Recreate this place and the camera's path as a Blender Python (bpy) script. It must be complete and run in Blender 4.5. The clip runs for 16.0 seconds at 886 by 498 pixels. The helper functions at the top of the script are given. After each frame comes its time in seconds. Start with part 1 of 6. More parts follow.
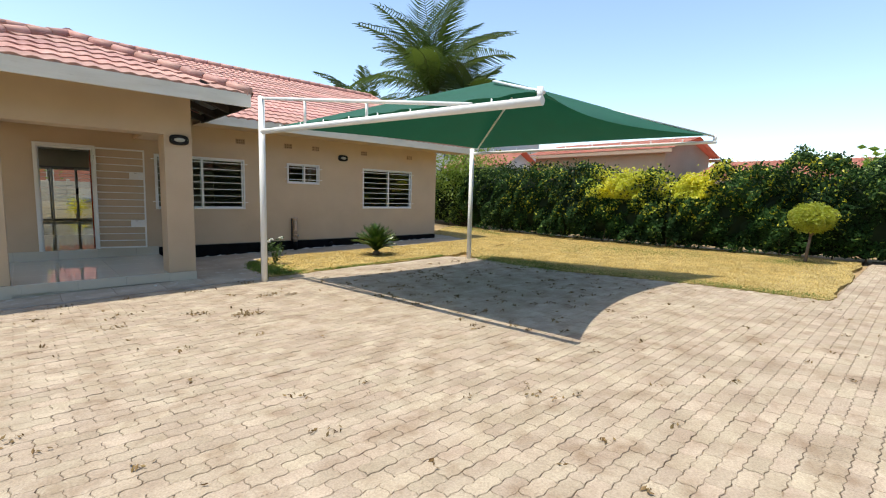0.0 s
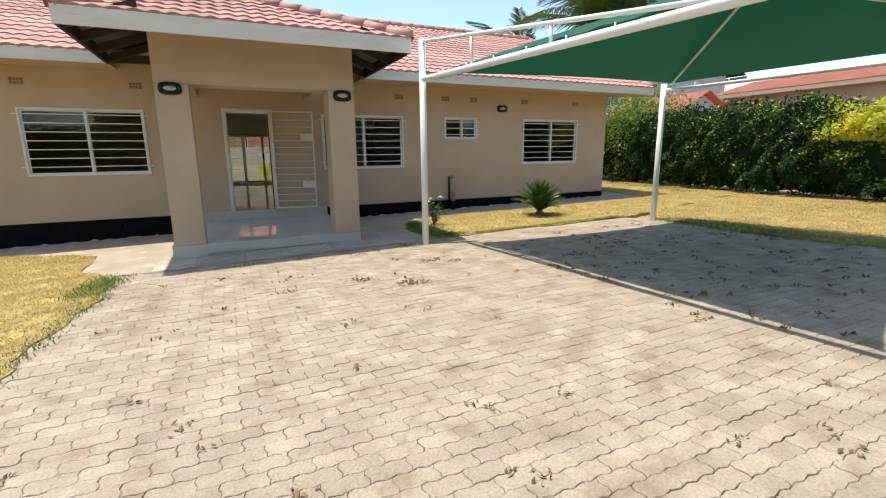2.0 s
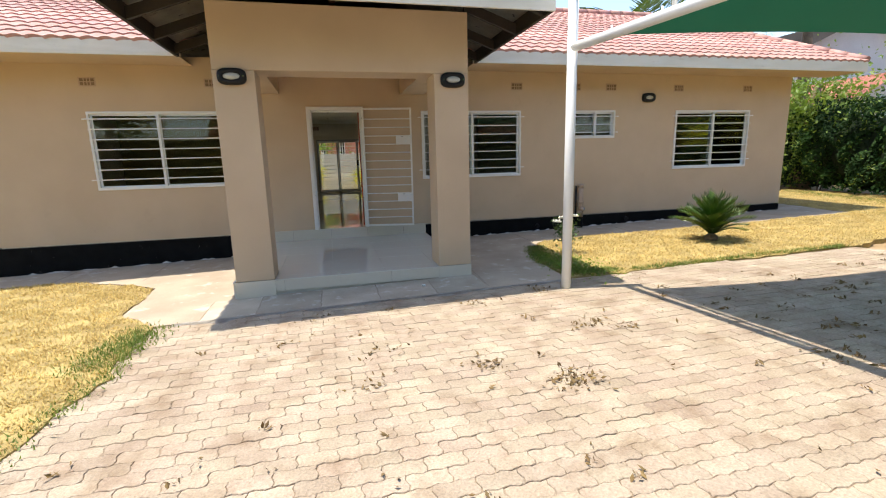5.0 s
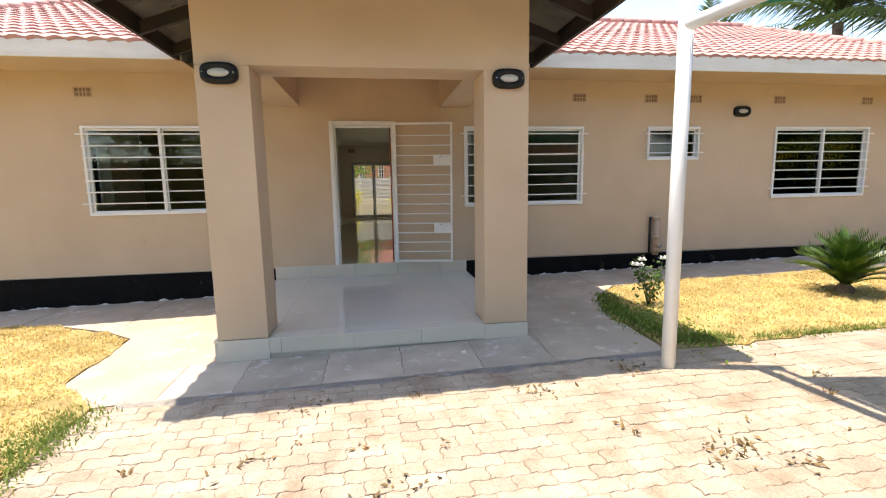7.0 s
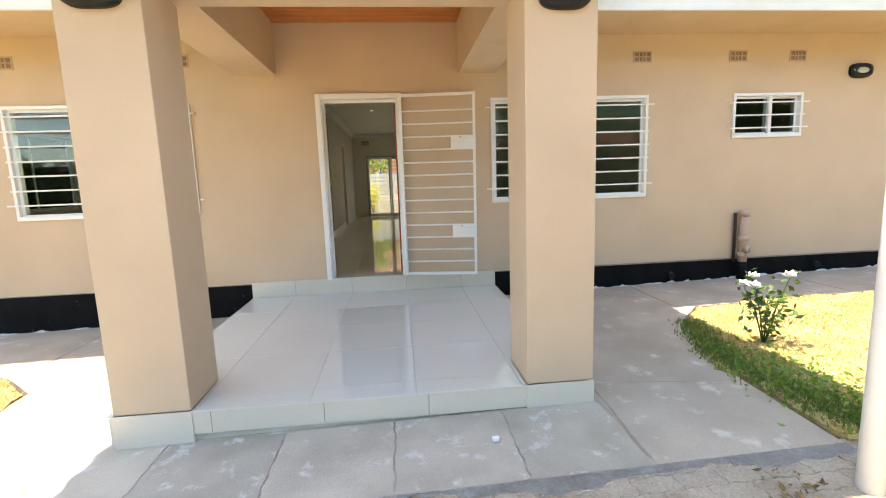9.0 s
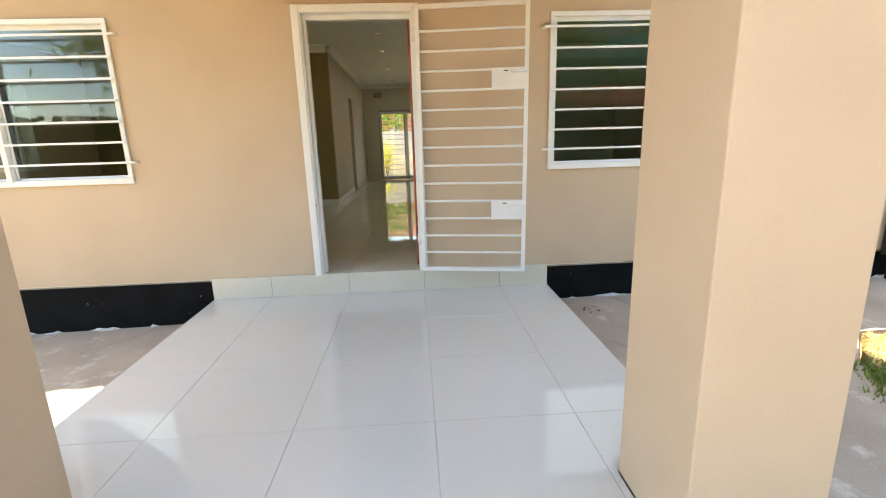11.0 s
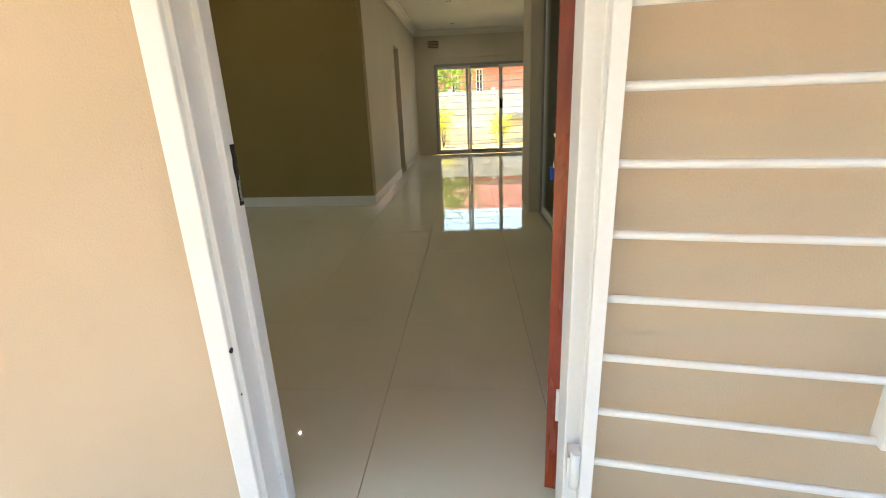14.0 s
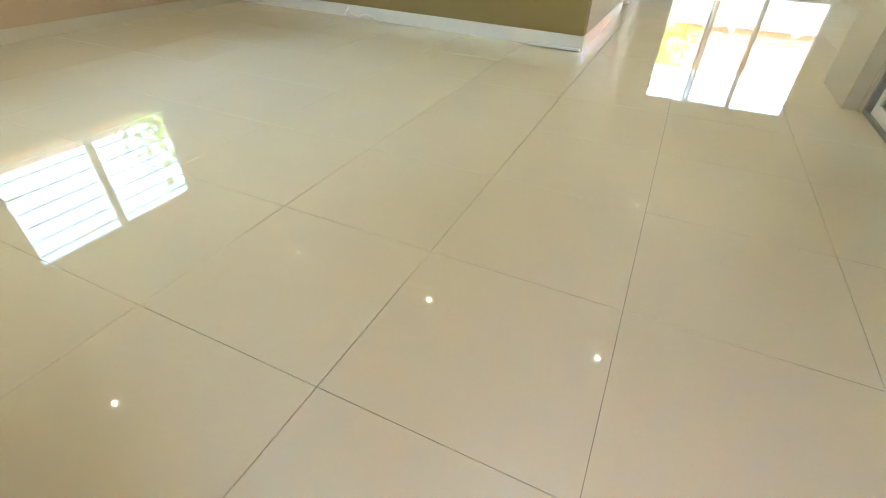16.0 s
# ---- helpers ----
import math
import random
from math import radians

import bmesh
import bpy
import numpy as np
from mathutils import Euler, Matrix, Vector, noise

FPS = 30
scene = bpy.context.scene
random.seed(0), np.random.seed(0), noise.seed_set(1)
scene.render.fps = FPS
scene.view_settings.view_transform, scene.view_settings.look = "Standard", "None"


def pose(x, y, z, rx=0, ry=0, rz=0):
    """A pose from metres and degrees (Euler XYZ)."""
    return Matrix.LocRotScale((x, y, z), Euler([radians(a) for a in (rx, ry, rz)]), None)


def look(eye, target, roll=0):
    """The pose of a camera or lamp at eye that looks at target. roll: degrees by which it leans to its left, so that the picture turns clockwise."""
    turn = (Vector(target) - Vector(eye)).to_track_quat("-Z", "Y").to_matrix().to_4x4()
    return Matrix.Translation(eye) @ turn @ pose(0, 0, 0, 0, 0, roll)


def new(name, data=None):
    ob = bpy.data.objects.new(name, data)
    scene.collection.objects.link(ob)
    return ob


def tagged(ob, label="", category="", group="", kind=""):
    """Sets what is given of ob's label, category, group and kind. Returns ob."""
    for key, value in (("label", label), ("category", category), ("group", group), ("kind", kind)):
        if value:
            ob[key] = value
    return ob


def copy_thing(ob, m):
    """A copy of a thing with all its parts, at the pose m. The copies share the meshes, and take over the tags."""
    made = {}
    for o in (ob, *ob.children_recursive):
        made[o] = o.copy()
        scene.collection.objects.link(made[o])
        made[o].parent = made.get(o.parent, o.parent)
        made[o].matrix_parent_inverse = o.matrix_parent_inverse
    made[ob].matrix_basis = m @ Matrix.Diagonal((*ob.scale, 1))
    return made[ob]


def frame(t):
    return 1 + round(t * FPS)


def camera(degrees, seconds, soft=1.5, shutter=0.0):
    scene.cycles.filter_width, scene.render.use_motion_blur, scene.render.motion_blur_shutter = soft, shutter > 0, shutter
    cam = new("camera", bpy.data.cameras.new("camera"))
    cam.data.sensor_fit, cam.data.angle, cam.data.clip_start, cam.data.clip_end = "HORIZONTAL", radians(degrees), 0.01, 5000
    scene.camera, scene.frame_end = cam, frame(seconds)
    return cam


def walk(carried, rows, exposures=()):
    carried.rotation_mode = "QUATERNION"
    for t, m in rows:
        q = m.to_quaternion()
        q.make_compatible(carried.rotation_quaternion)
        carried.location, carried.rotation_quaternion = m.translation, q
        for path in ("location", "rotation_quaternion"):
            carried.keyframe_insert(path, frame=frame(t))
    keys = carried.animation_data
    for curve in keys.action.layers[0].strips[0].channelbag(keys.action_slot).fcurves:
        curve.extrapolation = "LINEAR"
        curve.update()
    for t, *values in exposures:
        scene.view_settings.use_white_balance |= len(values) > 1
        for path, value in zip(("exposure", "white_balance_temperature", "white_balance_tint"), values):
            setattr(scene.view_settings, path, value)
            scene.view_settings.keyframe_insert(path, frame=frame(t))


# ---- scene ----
cam = camera(88.1, 16.0, 1.1)
PATH = [
    (0, (-0.253, -11.439, 1.566), (1.1, -9.984, 1.339), 1.5),
    (0.5, (-0.095, -11.235, 1.501), (1.155, -9.695, 1.245), 1.0),
    (1, (-0.046, -11.015, 1.477), (1.086, -9.397, 1.159), 0.3),
    (1.5, (-0.083, -10.719, 1.509), (0.928, -9.035, 1.132), -0.3),
    (2, (0.012, -10.378, 1.485), (0.831, -8.6, 1.072), -0.6),
    (2.5, (0.043, -9.961, 1.512), (0.638, -8.097, 1.099), -0.8),
    (3, (-0.007, -9.605, 1.523), (0.476, -7.706, 1.122), -1.3),
    (3.5, (0.064, -9.316, 1.52), (0.558, -7.419, 1.125), -1.1),
    (3.7, (0.115, -9.152, 1.517), (0.602, -7.252, 1.124), -1.1),
    (5.8, (0.377, -7.58, 1.487), (0.809, -5.664, 1.11), -1.6),
    (6, (0.386, -7.432, 1.498), (0.804, -5.511, 1.13), -1.4),
    (6.5, (0.388, -7.123, 1.506), (0.771, -5.19, 1.163), -0.9),
    (7, (0.56, -6.777, 1.48), (0.858, -4.82, 1.2), -1.0),
    (7.5, (0.62, -6.419, 1.467), (0.903, -4.456, 1.203), -1.4),
    (8, (0.658, -6.06, 1.451), (0.959, -4.101, 1.187), -1.8),
    (8.5, (0.784, -5.663, 1.412), (1.035, -3.696, 1.157), -1.9),
    (9, (0.836, -5.271, 1.407), (1.024, -3.301, 1.114), -2.0),
    (9.2, (0.813, -5.112, 1.396), (0.997, -3.143, 1.092), -2.1),
    (11.3, (0.877, -3.382, 1.387), (0.945, -1.441, 0.91), -1.6),
    (11.5, (0.894, -3.124, 1.38), (0.9, -1.184, 0.896), -2.3),
    (12, (0.756, -2.522, 1.412), (0.671, -0.589, 0.904), -3.5),
    (12.5, (0.691, -2.153, 1.495), (0.588, -0.234, 0.943), -3.8),
    (13, (0.765, -1.761, 1.46), (0.641, 0.159, 0.917), -3.1),
    (13.5, (0.705, -1.332, 1.453), (0.575, 0.584, 0.896), -3.1),
    (14, (0.642, -0.972, 1.466), (0.516, 0.93, 0.86), -2.5),
    (14.5, (0.678, -0.56, 1.414), (0.471, 1.29, 0.682), -1.8),
    (15, (0.528, -0.23, 1.371), (0.178, 1.513, 0.454), -0.1),
    (15.5, (0.336, 0.001, 1.329), (-0.194, 1.601, 0.253), 1.0),
    (16, (0.197, 0.16, 1.277), (-0.468, 1.621, 0.083), 1.7),
]
EXPOSE = [(0, 0.97, 6850, 5), (3.5, 1.16, 6800, 5), (6, 1.54, 7050, 11), (7, 1.77, 7150, 12), (8, 2.2, 7250, 9), (9, 2.65, 7300, 8), (11.5, 2.92, 7700, 8), (12.2, 2.92, 7800, 8), (13, 3.25, 7700, 7), (14.5, 3.6, 7900, 8), (15, 4.3, 8100, 9), (15.5, 4.85, 7300, 7), (16, 5.16, 6750, 7)]
walk(cam, [(t, look(e, g, r)) for t, e, g, r in PATH], EXPOSE)


# ---- world, sun, exposure ----
SUN_DIR = Vector((0.25, -0.07, -1.0)).normalized()      # the way the light travels
world = bpy.data.worlds.new("world")
scene.world = world
world.use_nodes = True
wn = world.node_tree
sky = wn.nodes.new("ShaderNodeTexSky")
sky.sky_type = 'NISHITA'
sky.sun_disc = False
sky.sun_elevation = math.asin(-SUN_DIR.z)
sky.sun_rotation = math.atan2(-SUN_DIR.x, -SUN_DIR.y)
sky.altitude, sky.air_density, sky.dust_density, sky.ozone_density = 900, 1.0, 1.3, 0.5
wn.links.new(sky.outputs[0], wn.nodes["Background"].inputs[0])
wn.nodes["Background"].inputs[1].default_value = 0.15
sun_data = bpy.data.lights.new("sun", 'SUN')
sun_data.energy, sun_data.angle, sun_data.color = 2.9, radians(0.53), (1.0, 0.95, 0.87)
sun = new("sun", sun_data)
sun.rotation_mode = 'QUATERNION'
sun.rotation_quaternion = SUN_DIR.to_track_quat("-Z", "Y")
sun.location = (-10, 3, 40)


# fill lamps added inside two window openings to brighten the rooms
for nm, x, w_ in (("window_light_lounge", -2.235, 1.9), ("window_light_room", 2.865, 1.5)):
    wl = bpy.data.lights.new(nm, 'AREA')
    wl.shape, wl.size, wl.size_y, wl.energy, wl.color = 'RECTANGLE', 1.7, 1.05, w_, (0.92, 0.97, 1.0)
    wlo = new(nm, wl)
    wlo.location = (x, 0.17, 1.73)
    wlo.rotation_euler = (radians(90), 0, math.pi)


def material(name, color, rough=0.6, metal=0.0, spec=0.5):
    m = bpy.data.materials.new(name)
    m.use_nodes = True
    b = m.node_tree.nodes["Principled BSDF"]
    b.inputs["Base Color"].default_value = (*color, 1)
    b.inputs["Roughness"].default_value = rough
    b.inputs["Metallic"].default_value = metal
    b.inputs["Specular IOR Level"].default_value = spec
    return m


def rich(name, c0, c1, scale=6.0, rough=(0.5, 0.8), bump=0.2, fine=120.0, metal=0.0, vary="", spot=None, stretch=(1, 1, 1), dist=0.004, spec=0.5, grain=0.18, spread=0.2):
    """Two-scale material: broad blotches between two colours, fine grain, bump; vary: object or island."""
    m = material(name, c0, rough[0], metal, spec)
    nt, b = m.node_tree, m.node_tree.nodes["Principled BSDF"]
    N, L = nt.nodes.new, nt.links.new
    co = N("ShaderNodeNewGeometry" if vary != "local" else "ShaderNodeTexCoord")
    mp = N("ShaderNodeMapping")
    mp.inputs["Scale"].default_value = stretch
    L(co.outputs["Position" if vary != "local" else "Object"], mp.inputs[0])
    n1, n2 = N("ShaderNodeTexNoise"), N("ShaderNodeTexNoise")
    for n, s, d in ((n1, scale, 5.0), (n2, fine, 3.0)):
        n.inputs["Scale"].default_value, n.inputs["Detail"].default_value = s, d
        L(mp.outputs[0], n.inputs["Vector"])
    ramp = N("ShaderNodeMapRange")
    ramp.inputs[1].default_value, ramp.inputs[2].default_value = 0.32, 0.68
    L(n1.outputs[0], ramp.inputs[0])
    mix = N("ShaderNodeMix")
    mix.data_type = 'RGBA'
    mix.inputs[6].default_value, mix.inputs[7].default_value = (*c0, 1), (*c1, 1)
    L(ramp.outputs[0], mix.inputs[0])
    out = mix.outputs[2]
    hsv = N("ShaderNodeHueSaturation")
    gr = N("ShaderNodeMapRange")
    gr.inputs[3].default_value, gr.inputs[4].default_value = 1 - grain, 1 + grain
    L(n2.outputs[0], gr.inputs[0])
    val = gr.outputs[0]
    if vary in ("object", "island"):
        src = N("ShaderNodeObjectInfo").outputs["Random"] if vary == "object" else N("ShaderNodeNewGeometry").outputs["Random Per Island"]
        vr = N("ShaderNodeMapRange")
        vr.inputs[3].default_value, vr.inputs[4].default_value = 1 - spread, 1 + spread
        L(src, vr.inputs[0])
        mu = N("ShaderNodeMath")
        mu.operation = 'MULTIPLY'
        L(val, mu.inputs[0])
        L(vr.outputs[0], mu.inputs[1])
        val = mu.outputs[0]
        hr = N("ShaderNodeMapRange")
        hr.inputs[3].default_value, hr.inputs[4].default_value = 0.493, 0.507
        wm = N("ShaderNodeMath")
        wm.operation = 'FRACT'
        w2 = N("ShaderNodeMath")
        w2.operation = 'MULTIPLY'
        w2.inputs[1].default_value = 7.31
        L(src, w2.inputs[0])
        L(w2.outputs[0], wm.inputs[0])
        L(wm.outputs[0], hr.inputs[0])
        L(hr.outputs[0], hsv.inputs["Hue"])
    L(val, hsv.inputs["Value"])
    L(out, hsv.inputs["Color"])
    out = hsv.outputs[0]
    if spot:
        n3 = N("ShaderNodeTexNoise")
        n3.inputs["Scale"].default_value, n3.inputs["Detail"].default_value, n3.inputs["Roughness"].default_value = spot[1], 6.0, 0.65
        L(mp.outputs[0], n3.inputs["Vector"])
        r3 = N("ShaderNodeMapRange")
        r3.inputs[1].default_value, r3.inputs[2].default_value = spot[2], spot[3]
        r3.inputs[4].default_value = spot[4]
        L(n3.outputs[0], r3.inputs[0])
        m3 = N("ShaderNodeMix")
        m3.data_type = 'RGBA'
        m3.inputs[7].default_value = (*spot[0], 1)
        L(r3.outputs[0], m3.inputs[0])
        L(out, m3.inputs[6])
        out = m3.outputs[2]
    L(out, b.inputs["Base Color"])
    rr = N("ShaderNodeMapRange")
    rr.inputs[3].default_value, rr.inputs[4].default_value = rough
    L(n1.outputs[0], rr.inputs[0])
    L(rr.outputs[0], b.inputs["Roughness"])
    if bump:
        bp = N("ShaderNodeBump")
        bp.inputs["Strength"].default_value, bp.inputs["Distance"].default_value = bump, dist
        L(n2.outputs[0], bp.inputs["Height"])
        L(bp.outputs[0], b.inputs["Normal"])
    return m


def pane(name, tint=(0.9, 0.95, 0.93), gloss=1.0):
    """Thin clear glass: sharp Fresnel gloss over see-through."""
    m = bpy.data.materials.new(name)
    m.use_nodes = True
    nt = m.node_tree
    nt.nodes.remove(nt.nodes["Principled BSDF"])
    t, g, mx, fr = (nt.nodes.new(k) for k in ("ShaderNodeBsdfTransparent", "ShaderNodeBsdfGlossy", "ShaderNodeMixShader", "ShaderNodeFresnel"))
    t.inputs[0].default_value = (*tint, 1)
    g.inputs["Roughness"].default_value = 0.0
    fr.inputs[0].default_value = 1.45
    nt.links.new(fr.outputs[0], mx.inputs[0])
    nt.links.new(t.outputs[0], mx.inputs[1])
    nt.links.new(g.outputs[0], mx.inputs[2])
    nt.links.new(mx.outputs[0], nt.nodes["Material Output"].inputs[0])
    return m


def glow(name, color, strength):
    m = material(name, color, 0.4)
    b = m.node_tree.nodes["Principled BSDF"]
    b.inputs["Emission Color"].default_value = (*color, 1)
    b.inputs["Emission Strength"].default_value = strength
    return m


STUCCO = rich("tan_stucco", (0.555, 0.424, 0.293), (0.505, 0.382, 0.262), 1.6, (0.75, 0.9), 0.35, 160, dist=0.003, spot=((0.36, 0.25, 0.17), 2.2, 0.62, 0.8, 0.35), grain=0.05)
INNER = rich("interior_paint", (0.62, 0.575, 0.465), (0.58, 0.53, 0.43), 1.2, (0.55, 0.7), 0.12, 140, dist=0.002, grain=0.05)
# feature wall paint; on passage and bath walls it stands in for gloom
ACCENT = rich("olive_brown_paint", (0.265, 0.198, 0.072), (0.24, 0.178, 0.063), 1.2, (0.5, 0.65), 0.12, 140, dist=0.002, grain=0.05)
CEILING = rich("ceiling_paint", (0.80, 0.78, 0.71), (0.76, 0.74, 0.67), 1.0, (0.6, 0.75), 0.08, 120, grain=0.05)
BITUMEN = rich("black_bitumen_paint", (0.005, 0.005, 0.0055), (0.009, 0.009, 0.0095), 5, (0.45, 0.7), 0.5, 60, spot=((0.30, 0.28, 0.26), 9, 0.66, 0.72, 0.7), spec=0.06)
WHITE = rich("white_gloss_paint", (0.75, 0.74, 0.72), (0.71, 0.70, 0.67), 5, (0.25, 0.45), 0.15, 90, spot=((0.35, 0.30, 0.26), 22, 0.70, 0.74, 0.6), grain=0.05)
FASCIA = rich("weathered_cream_fascia", (0.72, 0.68, 0.60), (0.64, 0.59, 0.50), 3, (0.5, 0.7), 0.25, 60, stretch=(0.5, 1, 3), spot=((0.42, 0.35, 0.27), 7, 0.62, 0.75, 0.5), grain=0.05)
DARKWOOD = rich("dark_creosoted_timber", (0.018, 0.013, 0.010), (0.035, 0.024, 0.017), 6, (0.6, 0.8), 0.4, 50)
ZINC = rich("galvanised_underside", (0.42, 0.41, 0.36), (0.30, 0.29, 0.25), 5, (0.4, 0.6), 0.3, 40, metal=0.4, spot=((0.03, 0.03, 0.03), 8, 0.60, 0.66, 0.9))
ROOFTILE = rich("faded_red_roof_tile", (0.40, 0.185, 0.15), (0.46, 0.26, 0.215), 1.8, (0.55, 0.75), 0.4, 150, vary="object", spot=((0.60, 0.36, 0.33), 5, 0.5, 0.75, 0.6), grain=0.05)
FARROOF = rich("far_red_roof", (0.50, 0.17, 0.12), (0.56, 0.24, 0.18), 1.0, (0.6, 0.8), 0.3, 20)
PLUMBING = rich("tan_painted_pipe", (0.47, 0.34, 0.25), (0.43, 0.31, 0.22), 8, (0.45, 0.6), 0.1, 90, grain=0.05)
PAVER = rich("sandy_paver", (0.42, 0.34, 0.255), (0.31, 0.238, 0.172), 3.1, (0.8, 0.95), 1.4, 75, vary="object", spot=((0.20, 0.128, 0.075), 2.9, 0.52, 0.72, 0.8), dist=0.007, spread=0.09, grain=0.42)
PAVERF = rich("sandy_paver_field", (0.42, 0.34, 0.255), (0.31, 0.238, 0.172), 3.1, (0.8, 0.95), 1.4, 75, vary="island", spot=((0.20, 0.128, 0.075), 2.9, 0.52, 0.72, 0.8), dist=0.007, spread=0.09, grain=0.42)
JOINT = rich("sandy_joint_soil", (0.37, 0.28, 0.195), (0.11, 0.075, 0.045), 4.0, (0.9, 1.0), 0.6, 90)
SOIL = rich("dry_soil", (0.36, 0.25, 0.13), (0.27, 0.18, 0.09), 2, (0.9, 1.0), 0.8, 70)
CONCRETE = rich("grey_sandy_concrete", (0.43, 0.35, 0.265), (0.34, 0.27, 0.20), 2.0, (0.8, 0.95), 0.5, 110, spot=((0.62, 0.57, 0.50), 5, 0.58, 0.68, 0.55))
SLAB = rich("worn_concrete_slab", (0.45, 0.385, 0.305), (0.34, 0.285, 0.22), 2.5, (0.75, 0.95), 0.5, 110, vary="object", spot=((0.60, 0.57, 0.53), 6, 0.57, 0.66, 0.7))
TILE = rich("polished_cream_tile", (0.67, 0.622, 0.47), (0.63, 0.588, 0.44), 0.9, (0.015, 0.03), 0.0, 40, spot=((0.47, 0.38, 0.27), 5, 0.72, 0.76, 0.3), grain=0.008, spec=0.38)
RISERTILE = rich("glazed_cream_tile", (0.60, 0.55, 0.455), (0.56, 0.51, 0.415), 1.2, (0.12, 0.2), 0.0, 40, spot=((0.40, 0.33, 0.25), 7, 0.66, 0.76, 0.4), grain=0.03)
PORCHTILE = rich("polished_grey_white_tile", (0.635, 0.615, 0.545), (0.60, 0.58, 0.51), 1.2, (0.012, 0.03), 0.0, 40, spot=((0.42, 0.37, 0.30), 6, 0.70, 0.78, 0.3), grain=0.02, spec=0.95)
PALEGROUT = rich("pale_grout", (0.56, 0.53, 0.46), (0.46, 0.42, 0.35), 6, (0.8, 0.95), 0.3, 80)
VENTHOLE = rich("shaded_terracotta", (0.27, 0.185, 0.115), (0.20, 0.135, 0.085), 9, (0.85, 0.95), 0.3, 60)
GROUT = rich("dark_grout", (0.33, 0.28, 0.22), (0.22, 0.17, 0.13), 6, (0.8, 0.95), 0.3, 80)
DOORWOOD = rich("varnished_orange_wood", (0.52, 0.175, 0.024), (0.24, 0.058, 0.010), 3.2, (0.10, 0.22), 0.25, 26, vary="local", stretch=(6, 6, 0.8), spot=((0.66, 0.40, 0.15), 3.4, 0.60, 0.64, 0.75), grain=0.25)
EDGEWOOD = rich("red_brown_varnish", (0.30, 0.045, 0.012), (0.13, 0.017, 0.006), 5, (0.2, 0.35), 0.2, 50, vary="local", stretch=(5, 5, 0.6))
WORNWOOD = rich("worn_bare_moulding", (0.64, 0.31, 0.075), (0.46, 0.17, 0.03), 5, (0.25, 0.45), 0.35, 36, vary="local", stretch=(7, 7, 1.2), spot=((0.30, 0.10, 0.02), 6, 0.56, 0.62, 0.8), grain=0.25)
BOARD = rich("orange_pine_board", (0.52, 0.20, 0.05), (0.40, 0.14, 0.035), 3, (0.3, 0.45), 0.15, 40, vary="object", stretch=(0.6, 6, 6))
SHADE = rich("green_shade_cloth", (0.007, 0.090, 0.054), (0.010, 0.112, 0.068), 2.5, (0.7, 0.85), 0.4, 220, grain=0.05)
sn = SHADE.node_tree
tr_ = sn.nodes.new("ShaderNodeBsdfTranslucent")
tr_.inputs[0].default_value = (0.002, 0.060, 0.032, 1)
mx_ = sn.nodes.new("ShaderNodeMixShader")
mx_.inputs[0].default_value = 0.3
sn.links.new(sn.nodes["Principled BSDF"].outputs[0], mx_.inputs[1])
sn.links.new(tr_.outputs[0], mx_.inputs[2])
sn.links.new(mx_.outputs[0], sn.nodes["Material Output"].inputs[0])
STEEL = rich("white_painted_steel", (0.80, 0.80, 0.79), (0.76, 0.76, 0.75), 4, (0.3, 0.45), 0.1, 70, grain=0.05)
ALU = rich("white_aluminium", (0.74, 0.75, 0.75), (0.70, 0.71, 0.71), 4, (0.3, 0.4), 0.05, 70, grain=0.05)
GREYALU = rich("grey_aluminium", (0.36, 0.37, 0.37), (0.31, 0.32, 0.32), 4, (0.3, 0.4), 0.05, 70, metal=0.5, grain=0.05)
BLACK = rich("black_plastic", (0.010, 0.010, 0.011), (0.016, 0.016, 0.016), 9, (0.4, 0.55), 0.1, 90, grain=0.05, spec=0.2)
CHROME = material("brushed_chrome", (0.55, 0.53, 0.50), 0.22, 1.0)
BRASS = material("brass_lock", (0.62, 0.45, 0.20), 0.3, 1.0)
BLUE = material("blue_key_tag", (0.02, 0.12, 0.55), 0.35)
LENS = rich("frosted_lens", (0.50, 0.50, 0.46), (0.36, 0.36, 0.33), 30, (0.2, 0.35), 0.4, 60)
GLASS = pane("window_glass", (0.95, 0.97, 0.96))
# panes are clear; the tint puts the gloom of the rooms behind into them
DIMGLASS = pane("room_dimming_glass", (0.82, 0.87, 0.84))
FROST = pane("greenish_glass", (0.80, 0.88, 0.83))
LEAF = rich("dark_hedge_leaf", (0.007, 0.022, 0.005), (0.026, 0.066, 0.012), 0.8, (0.55, 0.75), 0.0, 30, vary="island", spec=0.12)
LEAFY = rich("yellow_hedge_leaf", (0.62, 0.56, 0.02), (0.34, 0.40, 0.02), 1.5, (0.4, 0.6), 0.0, 30, vary="island")
LEAFB = rich("bright_green_leaf", (0.12, 0.21, 0.025), (0.22, 0.30, 0.05), 1.5, (0.4, 0.6), 0.0, 30, vary="island")
TOPI = rich("lime_topiary_leaf", (0.36, 0.38, 0.04), (0.24, 0.30, 0.035), 3, (0.4, 0.6), 0.0, 30, vary="island")
CREAM = rich("cream_plaster", (0.72, 0.66, 0.55), (0.66, 0.60, 0.49), 0.6, (0.8, 0.9), 0.2, 30)
# near-black filler for the hedges, the shade inside put into its colour
CORE = rich("hedge_shade_filler", (0.006, 0.013, 0.004), (0.010, 0.020, 0.006), 3, (0.85, 0.95), 0.8, 14, spec=0.2)
CYCAD = rich("glossy_cycad_leaf", (0.035, 0.085, 0.012), (0.085, 0.15, 0.022), 4, (0.3, 0.45), 0.0, 60, vary="object")
